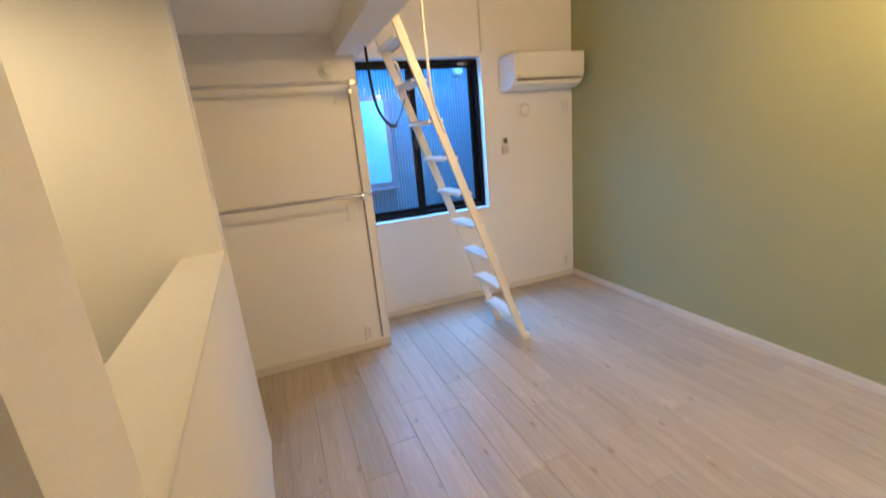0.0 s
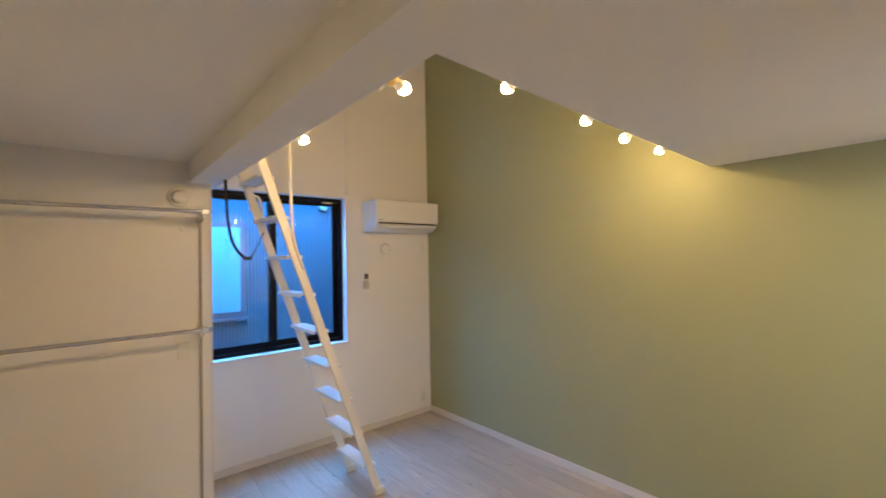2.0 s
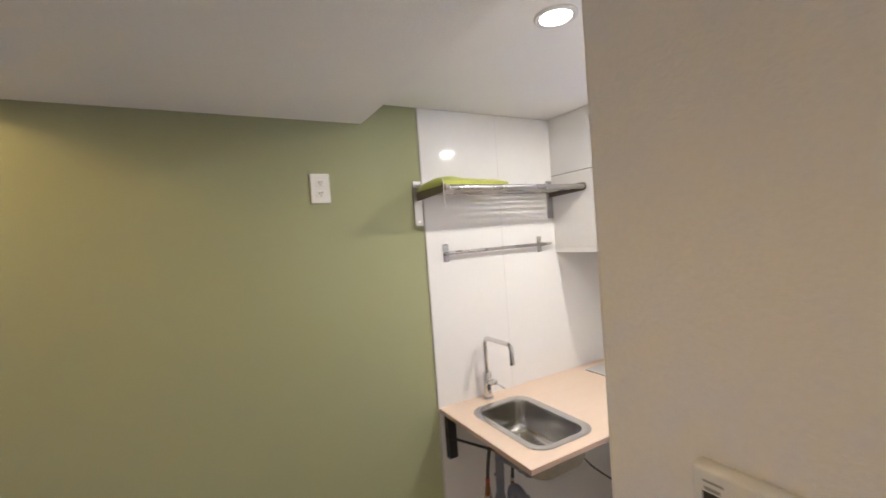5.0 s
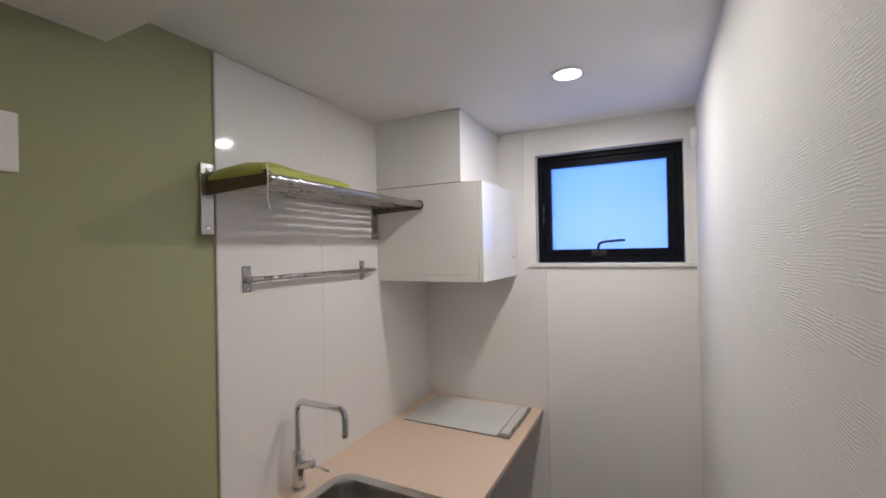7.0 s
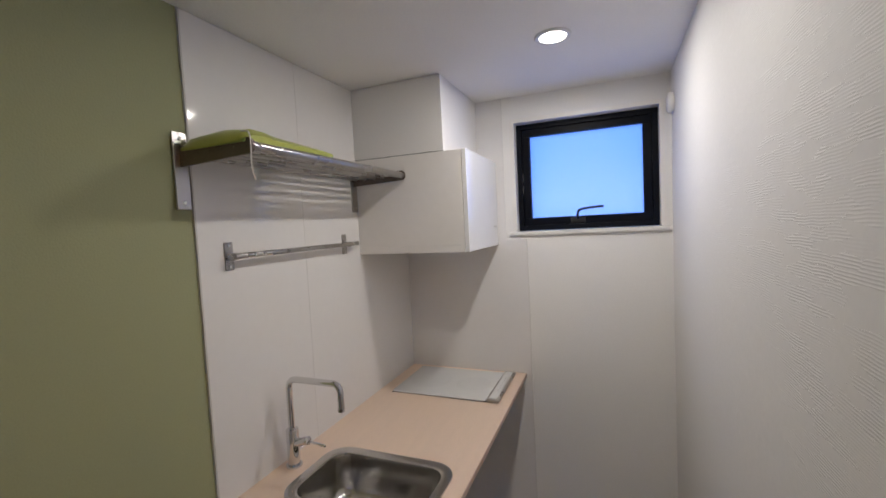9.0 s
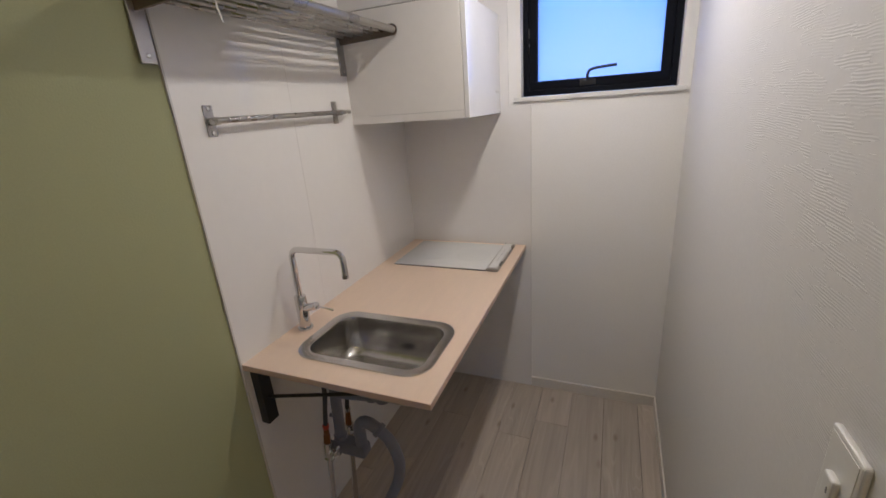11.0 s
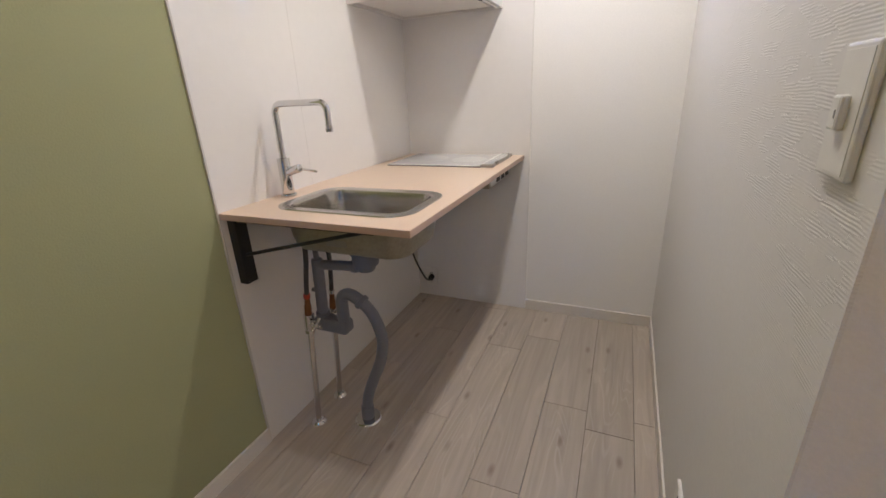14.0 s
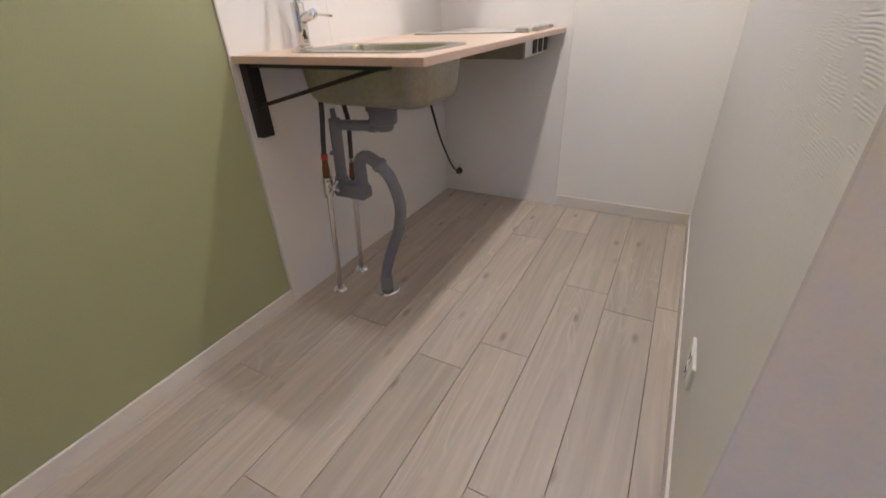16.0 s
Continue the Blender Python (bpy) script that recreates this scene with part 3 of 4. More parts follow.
def spot_lamp(name, at, out, group, reach):
    """A bare warm bulb in a small holder on the loft edge; out: the way it points."""
    o = Vector(out)
    lamp = thing(name, "small warm bulb in brass holder on the loft edge", "lamp", at, group)
    base = -o * reach
    d = (o + Vector((0, 0, -0.45))).normalized()
    p = Vector((0, 0, 0.0))
    part("mount", rod(base + p, base + p + o * 0.022, 0.034, seg=20, bevel=0.004), PLASTIC_WHITE, lamp, smooth=True)
    part("arm", tube([base + p + o * 0.022, p - d * 0.085], 0.006, 10), HOLDER, lamp, smooth=True)
    hold = part("holder", rod(p - d * 0.090, p - d * 0.030, 0.017, 0.024, 20, bevel=0.003), HOLDER, lamp, smooth=True)
    q = d.to_track_quat("Z", "Y")

    def turned(prof):
        return loft_loops([[tuple(p + q @ Vector((r * math.cos(a), r * math.sin(a), h))) for a in [2 * math.pi * k / 20 for k in range(20)]] for h, r in prof], (True, True))
    part("bulb_neck", turned([(-0.030, 0.012), (-0.018, 0.0145), (-0.006, 0.0185), (0.0005, 0.0202)]), PLASTIC_WHITE, lamp, "opaque white bulb neck", smooth=True)
    part("bulb", turned([(0.001, 0.0204), (0.008, 0.0212), (0.016, 0.0200), (0.024, 0.0155), (0.030, 0.008), (0.032, 0.002)]), BULB, lamp, "glowing warm bulb", smooth=True)
    return lamp


for x, y, z in ((1.255, 1.010, 2.271), (1.765, 1.010, 2.256), (2.110, 1.010, 2.239), (2.600, 1.048, 2.262)):
    edge = VY0 + (VY - VY0) * (x - BX0) / (GX - BX0)
    spot_lamp("wall_lamp", (x, y, z), (0, 1, 0), "bulbs along the loft edge", y - edge)
for x, y, z in ((0.910, 1.171, 2.233), (0.910, 2.006, 2.256)):
    spot_lamp("wall_lamp", (x, y, z), (1, 0, 0), "bulbs along the loft edge", x - BX1)


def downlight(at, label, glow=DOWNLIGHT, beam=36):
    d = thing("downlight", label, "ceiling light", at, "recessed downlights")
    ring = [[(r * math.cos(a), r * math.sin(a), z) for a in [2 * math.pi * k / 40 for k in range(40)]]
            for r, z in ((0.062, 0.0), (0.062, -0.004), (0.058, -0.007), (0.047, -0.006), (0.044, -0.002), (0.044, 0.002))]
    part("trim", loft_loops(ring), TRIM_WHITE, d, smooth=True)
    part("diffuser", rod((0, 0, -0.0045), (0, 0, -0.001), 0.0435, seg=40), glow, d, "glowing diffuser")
    if beam:
        data = bpy.data.lights.new("downlight_beam", "AREA")
        data.shape, data.size, data.energy, data.color = "DISK", 0.055, beam, (1.0, 0.92, 0.80)
        lamp = new("downlight_beam", data)
        lamp.location = (at[0], at[1], at[2] - 0.0065)


downlight((2.100, -1.315, KC), "round recessed warm-white ceiling light in the kitchen", beam=17)
downlight((2.140, -0.662, KC), "round recessed warm-white ceiling light in the kitchen", beam=9.6)
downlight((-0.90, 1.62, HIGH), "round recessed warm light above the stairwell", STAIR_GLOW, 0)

# ---- closet ----


def rail_rod(z, label):
    r = thing("hanging_rod", label, "clothes rod", (0.145, 2.97, z), "closet rods")
    part("bar", rod((-0.54, 0, 0), (0.57, 0, 0), 0.0125, seg=20), CHROME, r, smooth=True)
    bm = box(0.525, 0.549, -0.018, 0.217, -0.010, 0.004, 0.001)
    box(0.527, 0.547, 0.10, 0.216, -0.055, -0.010, 0.001, bm=bm)
    box(0.515, 0.556, -0.022, 0.022, -0.020, 0.016, 0.004, bm=bm)
    part("bracket", bm, CHROME, r)
    part("end_cap", rod((0.556, 0, 0), (0.572, 0, 0), 0.0145, seg=20, bevel=0.003), CHROME, r, smooth=True)
    return r


rail_rod(1.986, "upper chrome hanging rod on a steel bracket")
rail_rod(1.262, "lower chrome hanging rod on a steel bracket")
std = thing("slotted_wall_standard", "slim slotted steel upright on the closet wall, darkened for its shadow gap", "shelf upright", (0.695, ROD_Y, 0.0))
# channel colour is darkened to take in the shadow gap along it
bm = box(-0.0065, 0.0065, -0.011, 0.0, 0.075, 1.985, 0.001)
part("channel", bm, UPRIGHT_SHADED, std)
for k in range(38):
    part("slot", box(-0.0022, 0.0022, -0.0118, -0.0108, 0.10 + k * 0.05, 0.125 + k * 0.05), GREY_PRINT, std)
trimc = thing("corner_strip", "white corner strip on the closet wall end", "corner trim", (ROD_X, ROD_Y, 0.0), kind="structure")
part("strip", box(-0.006, 0.0025, -0.0025, 0.006, 0.06, LOW), TRIM_WHITE, trimc)


def wall_vent(name, at, axis_out, r, label):
    o = Vector(axis_out)
    v = thing(name, label, "wall vent", at)
    part("ring", rod((0, 0, 0), o * 0.012, r, r * 0.94, 32, bevel=0.003), PLASTIC_WHITE, v, smooth=True)
    part("groove", rod(o * 0.0121, o * 0.0130, r * 0.86, seg=32), JOINT_GREY, v)
    part("cover", rod(o * 0.016, o * 0.030, r * 0.78, r * 0.66, 32, bevel=0.005), PLASTIC_WHITE, v, smooth=True)
    part("stem", rod(o * 0.010, o * 0.018, r * 0.3, seg=16), PLASTIC_WHITE, v)
    return v


vent = thing("air_inlet", "round white air inlet with protruding cover", "wall vent", (0.572, ROD_Y, 2.095))
part("flange", rod((0, 0, 0), (0, -0.014, 0), 0.062, 0.058, 32, bevel=0.004), PLASTIC_WHITE, vent, smooth=True)
part("cover", rod((0, -0.014, 0), (0, -0.065, 0), 0.045, 0.036, 32, bevel=0.010), PLASTIC_WHITE, vent, smooth=True)
hook = thing("wall_hook", "small white hook under the upper rod", "hook", (0.592, ROD_Y, 1.895))
part("plate", box(-0.010, 0.010, -0.006, 0, -0.018, 0.018, 0.003), PLASTIC_WHITE, hook)
part("prong", tube(smooth_line([(0, -0.006, 0.0), (0, -0.022, -0.012), (0, -0.030, 0.004)], 6), 0.004, 8), PLASTIC_WHITE, hook, smooth=True)


def cover_plate(name, label, category, at, normal, w, h, kind_="outlet", group=""):
    """A white wall plate with its inserts; normal is the way it faces."""
    p = thing(name, label, category, at, group)
    n = Vector(normal)
    u = Vector((0, 0, 1)).cross(n)
    p.matrix_world = Matrix.Translation(at) @ Matrix((u, (0, 0, 1), n)).transposed().to_4x4()
    part("plate", box(-w / 2, w / 2, -h / 2, h / 2, 0, 0.009, 0.003), PLASTIC_WHITE, p)
    if kind_ == "outlet":
        for dy in (0.022, -0.022):
            s = part("socket", box(-0.017, 0.017, dy - 0.014, dy + 0.014, 0.009, 0.0115, 0.001), PLASTIC_WHITE, p)
            for dx in (-0.006, 0.006):
                part("slit", box(dx - 0.0016, dx + 0.0016, dy - 0.002, dy + 0.008, 0.0112, 0.0122), DARK_GAP, s)
            part("earth_hole", rod((0, dy - 0.0075, 0.0112), (0, dy - 0.0075, 0.0122), 0.0026, seg=10), DARK_GAP, s)
    if kind_ == "switch":
        s = part("rocker", box(-0.011, 0.011, -0.017, 0.017, 0.009, 0.018, 0.003), PLASTIC_WHITE, p)
        part("mark", box(0.003, 0.0055, -0.005, 0.003, 0.0178, 0.0186), GREY_PRINT, s)
        part("rim", box(-w / 2 + 0.006, w / 2 - 0.006, -h / 2 + 0.006, h / 2 - 0.006, 0.009, 0.0098, 0.0004), PLASTIC_WHITE, p)
    return p


cover_plate("wall_outlet", "white outlet plate low on the closet wall", "outlet", (0.597, ROD_Y, 0.142), (0, -1, 0), 0.072, 0.118)
cover_plate("wall_blank_plate", "white blank plate under the lower rod", "wall plate", (0.600, ROD_Y, 1.117), (0, -1, 0), 0.072, 0.118, "blank")
cover_plate("wall_outlet", "white outlet plate near the green wall corner", "outlet", (2.90, NY, 0.182), (0, -1, 0), 0.072, 0.118)
cover_plate("wall_outlet", "white double outlet high on the green wall", "outlet", (GX, -0.165, 1.917), (-1, 0, 0), 0.078, 0.121)
cover_plate("wall_switch", "white light switch on the combed white wall", "switch", (1.6870, -0.337, 1.150), (1, -0.0095, 0), 0.073, 0.130, "switch")
cover_plate("wall_outlet", "white outlet plate low on the kitchen side wall", "outlet", (1.6838, -0.640, 0.236), (1, -0.0095, 0), 0.118, 0.066)
cover_plate("wall_outlet", "white outlet low on the wall under the counter", "outlet", (2.908, SY + 0.005, 0.130), (0, 1, 0), 0.072, 0.118)
wall_vent("pipe_cover", (2.443, NY, 1.777), (0, -1, 0), 0.065, "round white pipe cover under the air conditioner")
cover_plate("wall_blank_plate", "white blank plate beside the green wall", "wall plate", (2.918, NY, 1.783), (0, -1, 0), 0.07, 0.11, "blank")

# ---- ladder ----
lad = thing("loft_ladder", "white painted steel loft ladder leaning on the beam", "ladder", (1.718, 2.900, 0.0))
LEAN_X = -0.345
for dy in (-0.214, 0.214):
    prof = [(-0.028, -0.012), (0.028, -0.012), (0.028, 0.012), (-0.028, 0.012)]
    rings = [[(LEAN_X * z + u, dy + v, z) for u, v in prof] for z in (0.03, 1.78, 2.56)]
    rail = loft_loops(rings, (True, True))
    bmesh.ops.bevel(rail, geom=[e for e in rail.edges if abs(e.verts[0].co.z - e.verts[1].co.z) > 0.3], offset=0.004, segments=2, affect="EDGES", profile=0.5)
    part("rail", rail, LADDER_WHITE, lad)
    part("foot", box(-0.040, 0.032, dy - 0.022, dy + 0.022, 0.0, 0.050, 0.006), PLASTIC_WHITE, lad, "beige rubber foot")
for i in range(10):
    z = 0.215 + 0.2475 * i
    x = LEAN_X * z
    bm = box(x - 0.052, x + 0.052, -0.202, 0.202, z - 0.003, z + 0.008, 0.003)
    box(x - 0.052, x - 0.047, -0.202, 0.202, z - 0.015, z - 0.001, 0.001, bm=bm)
    box(x + 0.047, x + 0.052, -0.202, 0.202, z - 0.015, z - 0.001, 0.001, bm=bm)
    part("tread", bm, LADDER_WHITE, lad)
part("handrail", tube(smooth_line([(LEAN_X * 1.62 + 0.02, -0.227, 1.62), (LEAN_X * 1.74 + 0.012, -0.229, 1.76), (-0.610, -0.229, 1.90), (-0.618, -0.229, 2.30), (-0.618, -0.229, 2.90)], 8), 0.0095, 14), LADDER_WHITE, lad, smooth=True)
part("hook_handle", tube(smooth_line([(LEAN_X * 1.72 + 0.02, 0.227, 1.72), (-0.63, 0.229, 1.90), (-0.660, 0.229, 2.08), (-0.690, 0.229, 2.13), (-0.725, 0.229, 2.10), (-0.730, 0.229, 2.03)], 8), 0.010, 12), LADDER_WHITE, lad, smooth=True)

strap = thing("webbing_strap", "black webbing strap hanging in a loop from the beam", "strap", (0.81, 2.95, 2.30))
loop = smooth_line([(-0.022, 0.0, 0.10), (-0.018, 0.0, -0.08), (-0.010, 0.0, -0.30), (0.010, 0.0, -0.46), (0.050, 0.0, -0.555), (0.110, 0.01, -0.605), (0.150, 0.02, -0.575), (0.195, 0.04, -0.500), (0.230, 0.06, -0.430)], 8)
part("band", tube(loop, 0.012, 4, flat=(0.003, 0.019)), STRAP, strap)
part("buckle", box(0.088, 0.138, -0.008, 0.020, -0.616, -0.592, 0.004), BLACK_METAL, strap)

# ---- air conditioner ----
ac = thing("air_conditioner", "white wall-mounted air conditioner on the window wall", "air conditioner", (2.560, NY, 1.94))
prof = [(0.0, 0.30), (0.0, 0.01), (-0.05, 0.0), (-0.16, 0.006), (-0.235, 0.045), (-0.262, 0.085), (-0.266, 0.30)]
body = extrude_profile(prof, "x", -0.375, 0.375)
bmesh.ops.bevel(body, geom=[e for e in body.edges if abs(e.verts[0].co.x - e.verts[1].co.x) < 0.01], offset=0.012, segments=3, affect="EDGES", profile=0.5)
part("body", body, PLASTIC_WHITE, ac, smooth=True)
part("front_panel", box(-0.372, 0.372, -0.274, -0.262, 0.098, 0.300, 0.005), PLASTIC_WHITE, ac)
part("air_slot", box(-0.345, 0.345, -0.270, -0.252, 0.072, 0.084, 0.002), DARK_GAP, ac, "dark air slot")
part("flap", box(-0.345, 0.345, -0.262, -0.225, 0.036, 0.068, 0.008), PLASTIC_WHITE, ac)
part("top_grille", box(-0.360, 0.360, -0.25, -0.02, 0.299, 0.304, 0.001), GREY_PRINT, ac)
part("badge", box(-0.350, -0.310, -0.2755, -0.2735, 0.106, 0.112), GREY_PRINT, ac)

rc = thing("remote_control", "white remote control in a wall holder", "remote control", (2.208, NY, 1.385))
part("holder", box(-0.032, 0.032, -0.027, 0.0, 0.0, 0.072, 0.004), JOINT_GREY, rc)
rem = part("body", box(-0.028, 0.028, -0.024, -0.004, 0.012, 0.158, 0.005), PLASTIC_WHITE, rc)
part("display", box(-0.022, 0.022, -0.0254, -0.0235, 0.098, 0.146, 0.001), DISPLAY_GREY, rem, "dark grey display")
part("button", box(-0.014, 0.014, -0.0264, -0.0235, 0.072, 0.088, 0.001), JOINT_GREY, rem)

trunk = thing("cable_trunking", "slim white cable trunking above the window corner", "cable trunking", (2.028, NY, 2.29))
part("cover", box(-0.016, 0.016, -0.014, 0.0, 0.0, ROOF - 2.292, 0.003), PLASTIC_WHITE, trunk)
part("base_strip", box(-0.020, 0.020, -0.0035, 0.0, 0.0, ROOF - 2.293, 0.001), TRIM_WHITE, trunk)

# ---- hot water control on the partition ----
hw = thing("water_heater_control", "cream bath water heater control panel on the partition", "control panel", (1.487, PY, 1.348))
hw.scale = (0.93, 1.25, 0.87)
part("case", box(-0.073, 0.073, 0.0, 0.020, -0.064, 0.064, 0.008, 3), PLASTIC_WHITE, hw, smooth=True)
part("display", box(0.034, 0.056, 0.0195, 0.0212, 0.012, 0.030), BLACK_METAL, hw, "black display window")
for a, b, c, d in ((0.036, 0.054, 0.033, 0.037), (0.000, 0.018, 0.022, 0.026), (0.002, 0.016, 0.012, 0.018), (-0.002, 0.018, 0.002, 0.008), (0.010, 0.020, -0.008, -0.005), (-0.016, -0.004, -0.008, -0.005), (0.032, 0.056, 0.043, 0.046), (-0.022, -0.008, -0.038, -0.035)):
    part("print", box(a, b, 0.0196, 0.0206, c, d), GREY_PRINT, hw)
out = rounded(-0.022, 0.030, -0.030, -0.013, 0.008, 5)
ring = [[(x * k + (1 - k) * 0.004, 0.0207, z * k + (1 - k) * -0.0215) for x, z in out] for k in (1.0, 0.94)]
part("button_outline", loft_loops(ring), GREY_PRINT, hw)
for cx, s in ((-0.013, 1), (0.021, -1)):
    bm = bmesh.new()
    bm.faces.new([bm.verts.new((cx + dx, 0.0208, -0.0215 + dz)) for dx, dz in ((-0.003, 0.003), (0.003, 0.003), (0, -0.003))])
    part("arrow", bm, BLACK_METAL, hw)

# ---- kitchen ----
PT = 0.005
for nm, y0_, y1_ in (("kitchen_panel", -1.074, -0.635), ("kitchen_panel", SY + PT, -1.0755)):
    tagged(part(nm, box(GX - PT, GX, y0_, y1_, 0.0, KC - 0.002, 0.0008), PANEL_WHITE), "glossy white kitchen wall panel", "wall panel", kind="structure")
tagged(part("kitchen_panel", extrude_profile([(2.330, 0.0), (GX, 0.0), (GX, KC - 0.002), (2.432, KC - 0.002), (2.432, 1.575), (2.330, 1.575)], "y", SY, SY + PT), PANEL_WHITE), "glossy white kitchen panel on the end wall", "wall panel", kind="structure")
tagged(part("panel_edge_trim", box(GX - 0.007, GX, -0.635, -0.630, 0.0, KC - 0.002), JOINT_GREY), "thin edge trim of the wall panel", "trim", kind="structure")
tagged(part("panel_edge_trim_end", box(2.324, 2.330, SY, SY + 0.007, 0.06, 1.575), TRIM_WHITE), "thin edge trim of the end panel", "trim", kind="structure")

tagged(part("panel_joint", box(GX - PT + 0.0006, GX, -1.0755, -1.0740, 0.0, KC - 0.003), JOINT_GREY), "pale sealant line between the wall panels", "trim", kind="structure")

CT = 0.876
counter = thing("worktop", "pale wood laminate worktop with rounded sink cutout", "worktop", (2.356, SY + PT, CT))
ox, oy = 2.356, SY + PT
w, d = GX - PT - 2.356, -0.637 - oy
sx0, sx1, sy0, sy1 = 2.427 - ox, 2.873 - ox, -1.024 - oy, -0.736 - oy
b = bmesh.new()
outer = [b.verts.new(p) for p in ((0, 0, 0), (w, 0, 0), (w, d, 0), (0, d, 0))]
inner = [b.verts.new((x, y, 0)) for x, y in rounded(sx0, sx1, sy0, sy1, 0.065)]
edges = [b.edges.new((outer[i], outer[(i + 1) % 4])) for i in range(4)] + [b.edges.new((inner[i], inner[(i + 1) % len(inner)])) for i in range(len(inner))]
bmesh.ops.triangle_fill(b, edges=edges, use_beauty=True, use_dissolve=False)
ext = bmesh.ops.extrude_face_region(b, geom=list(b.faces))
bmesh.ops.translate(b, verts=[v for v in ext["geom"] if isinstance(v, bmesh.types.BMVert)], vec=(0, 0, -0.0195))
part("board", b, COUNTER, counter)
part("front_edge", box(-0.0018, 0.0, 0, d, -0.0190, -0.0008), COUNTER_EDGE, counter)
part("end_edge", box(-0.0018, w, d, d + 0.0018, -0.0190, -0.0008), COUNTER_EDGE, counter)

sink = thing("kitchen_sink", "brushed stainless steel sink set into the worktop", "sink", (2.650, -0.880, CT))
def rr(grow, z, r):
    return [(x, y, z) for x, y in rounded(-0.223 - grow, 0.223 + grow, -0.144 - grow, 0.144 + grow, r)]
rim = loft_loops([rr(0.017, 0.0005, 0.080), rr(0.016, 0.004, 0.079), rr(-0.010, 0.005, 0.060), rr(-0.017, 0.001, 0.055)])
part("rim", rim, RIM_STEEL, sink, smooth=True)
bowl = loft_loops([rr(-0.017, 0.001, 0.055), rr(-0.020, -0.010, 0.054), rr(-0.024, -0.090, 0.058), rr(-0.027, -0.112, 0.058), rr(-0.034, -0.128, 0.058), rr(-0.046, -0.138, 0.054), rr(-0.064, -0.143, 0.045), rr(-0.110, -0.145, 0.025)], (False, True))
part("bowl", bowl, SINK_STEEL, sink, smooth=True)
shell = loft_loops([rr(-0.001, -0.0205, 0.062), rr(-0.010, -0.100, 0.058), rr(-0.015, -0.124, 0.058), rr(-0.024, -0.139, 0.055), rr(-0.042, -0.148, 0.050), rr(-0.105, -0.152, 0.025)], (False, True))
part("underside", shell, SINK_BACK, sink, "dull coated underside", smooth=True)
part("sticker", box(-0.02, 0.055, 0.1335, 0.1350, -0.112, -0.075), GREY_PRINT, sink, "faded sticker")
strn = part("strainer", rod((0.02, 0, -0.1445), (0.02, 0, -0.1405), 0.034, seg=28, bevel=0.001), STEEL, sink, smooth=True)
part("strainer_cup", rod((0.02, 0, -0.1405), (0.02, 0, -0.1395), 0.024, seg=24), DARK_GAP, strn)

tap = thing("kitchen_tap", "chrome single-lever kitchen tap with square spout", "tap", (2.950, -0.885, CT))
part("base", rod((0, 0, 0), (0, 0, 0.008), 0.027, seg=28, bevel=0.002), CHROME, tap, smooth=True)
part("body", rod((0, 0, 0.008), (0, 0, 0.130), 0.0205, seg=28, bevel=0.003), CHROME, tap, smooth=True)
sp = [(0, 0, 0.13)] + [(-0.030 + 0.030 * math.cos(a), 0, 0.272 + 0.030 * math.sin(a)) for a in [radians(9 * k) for k in range(11)]]
sp += [(-0.178 - 0.028 * math.sin(a), 0, 0.274 + 0.028 * math.cos(a)) for a in [radians(9 * k) for k in range(11)]] + [(-0.206, 0, 0.222)]
part("spout", tube(sp, 0.0105, 18), CHROME, tap, smooth=True)
part("aerator", rod((-0.206, 0, 0.224), (-0.206, 0, 0.214), 0.0112, seg=18), STEEL, tap, smooth=True)
part("lever_hub", rod((-0.012, 0, 0.082), (-0.068, 0, 0.099), 0.0140, seg=24, bevel=0.003), CHROME, tap, smooth=True)
part("lever", rod((-0.062, 0, 0.096), (-0.134, 0, 0.089), 0.0040, seg=12, bevel=0.001), CHROME, tap, smooth=True)

hob = thing("induction_hob", "white glass induction hob with silver control strip", "hob", (2.665, -1.713, CT))
part("glass_top", box(-0.200, 0.262, -0.178, 0.176, 0.0, 0.008, 0.002), HOB_GLASS, hob)
part("control_strip", box(-0.262, -0.203, -0.182, 0.182, 0.0, 0.016, 0.006, 3), STEEL, hob, "raised steel control strip", smooth=True)
part("control_panel", box(-0.250, -0.214, -0.166, 0.166, 0.0155, 0.0172, 0.0005), HOB_GLASS, hob, "pale touch panel")
part("gasket", box(-0.2025, 0.264, -0.180, 0.178, 0.0, 0.0032), DARK_GAP, hob, "dark seal under the glass edge")
part("joint", box(-0.2028, -0.2003, -0.178, 0.176, 0.0, 0.007), DARK_GAP, hob)
for k in range(6):
    part("button", box(-0.234, -0.231, -0.08 + k * 0.030, -0.068 + k * 0.030, 0.0170, 0.0176), GREY_PRINT, hob)
for cx, cy, r in ((0.13, 0.0, 0.105), (-0.09, 0.0, 0.085)):
    part("cooking_zone", rod((cx, cy, 0.0078), (cx, cy, 0.0083), r, seg=48), HOB_RING, hob, "faint printed cooking zone")
under = part("housing", box(-0.238, 0.255, -0.165, 0.165, -0.098, -0.020, 0.003), SINK_BACK, hob, "dull metal housing under the worktop")
part("housing_front", box(-0.244, -0.2385, -0.162, 0.160, -0.092, -0.022, 0.001), HOB_SILVER, under)
for k in range(3):
    part("port", box(-0.2465, -0.2435, -0.15 + k * 0.080, -0.095 + k * 0.080, -0.086, -0.032), DARK_GAP, under)

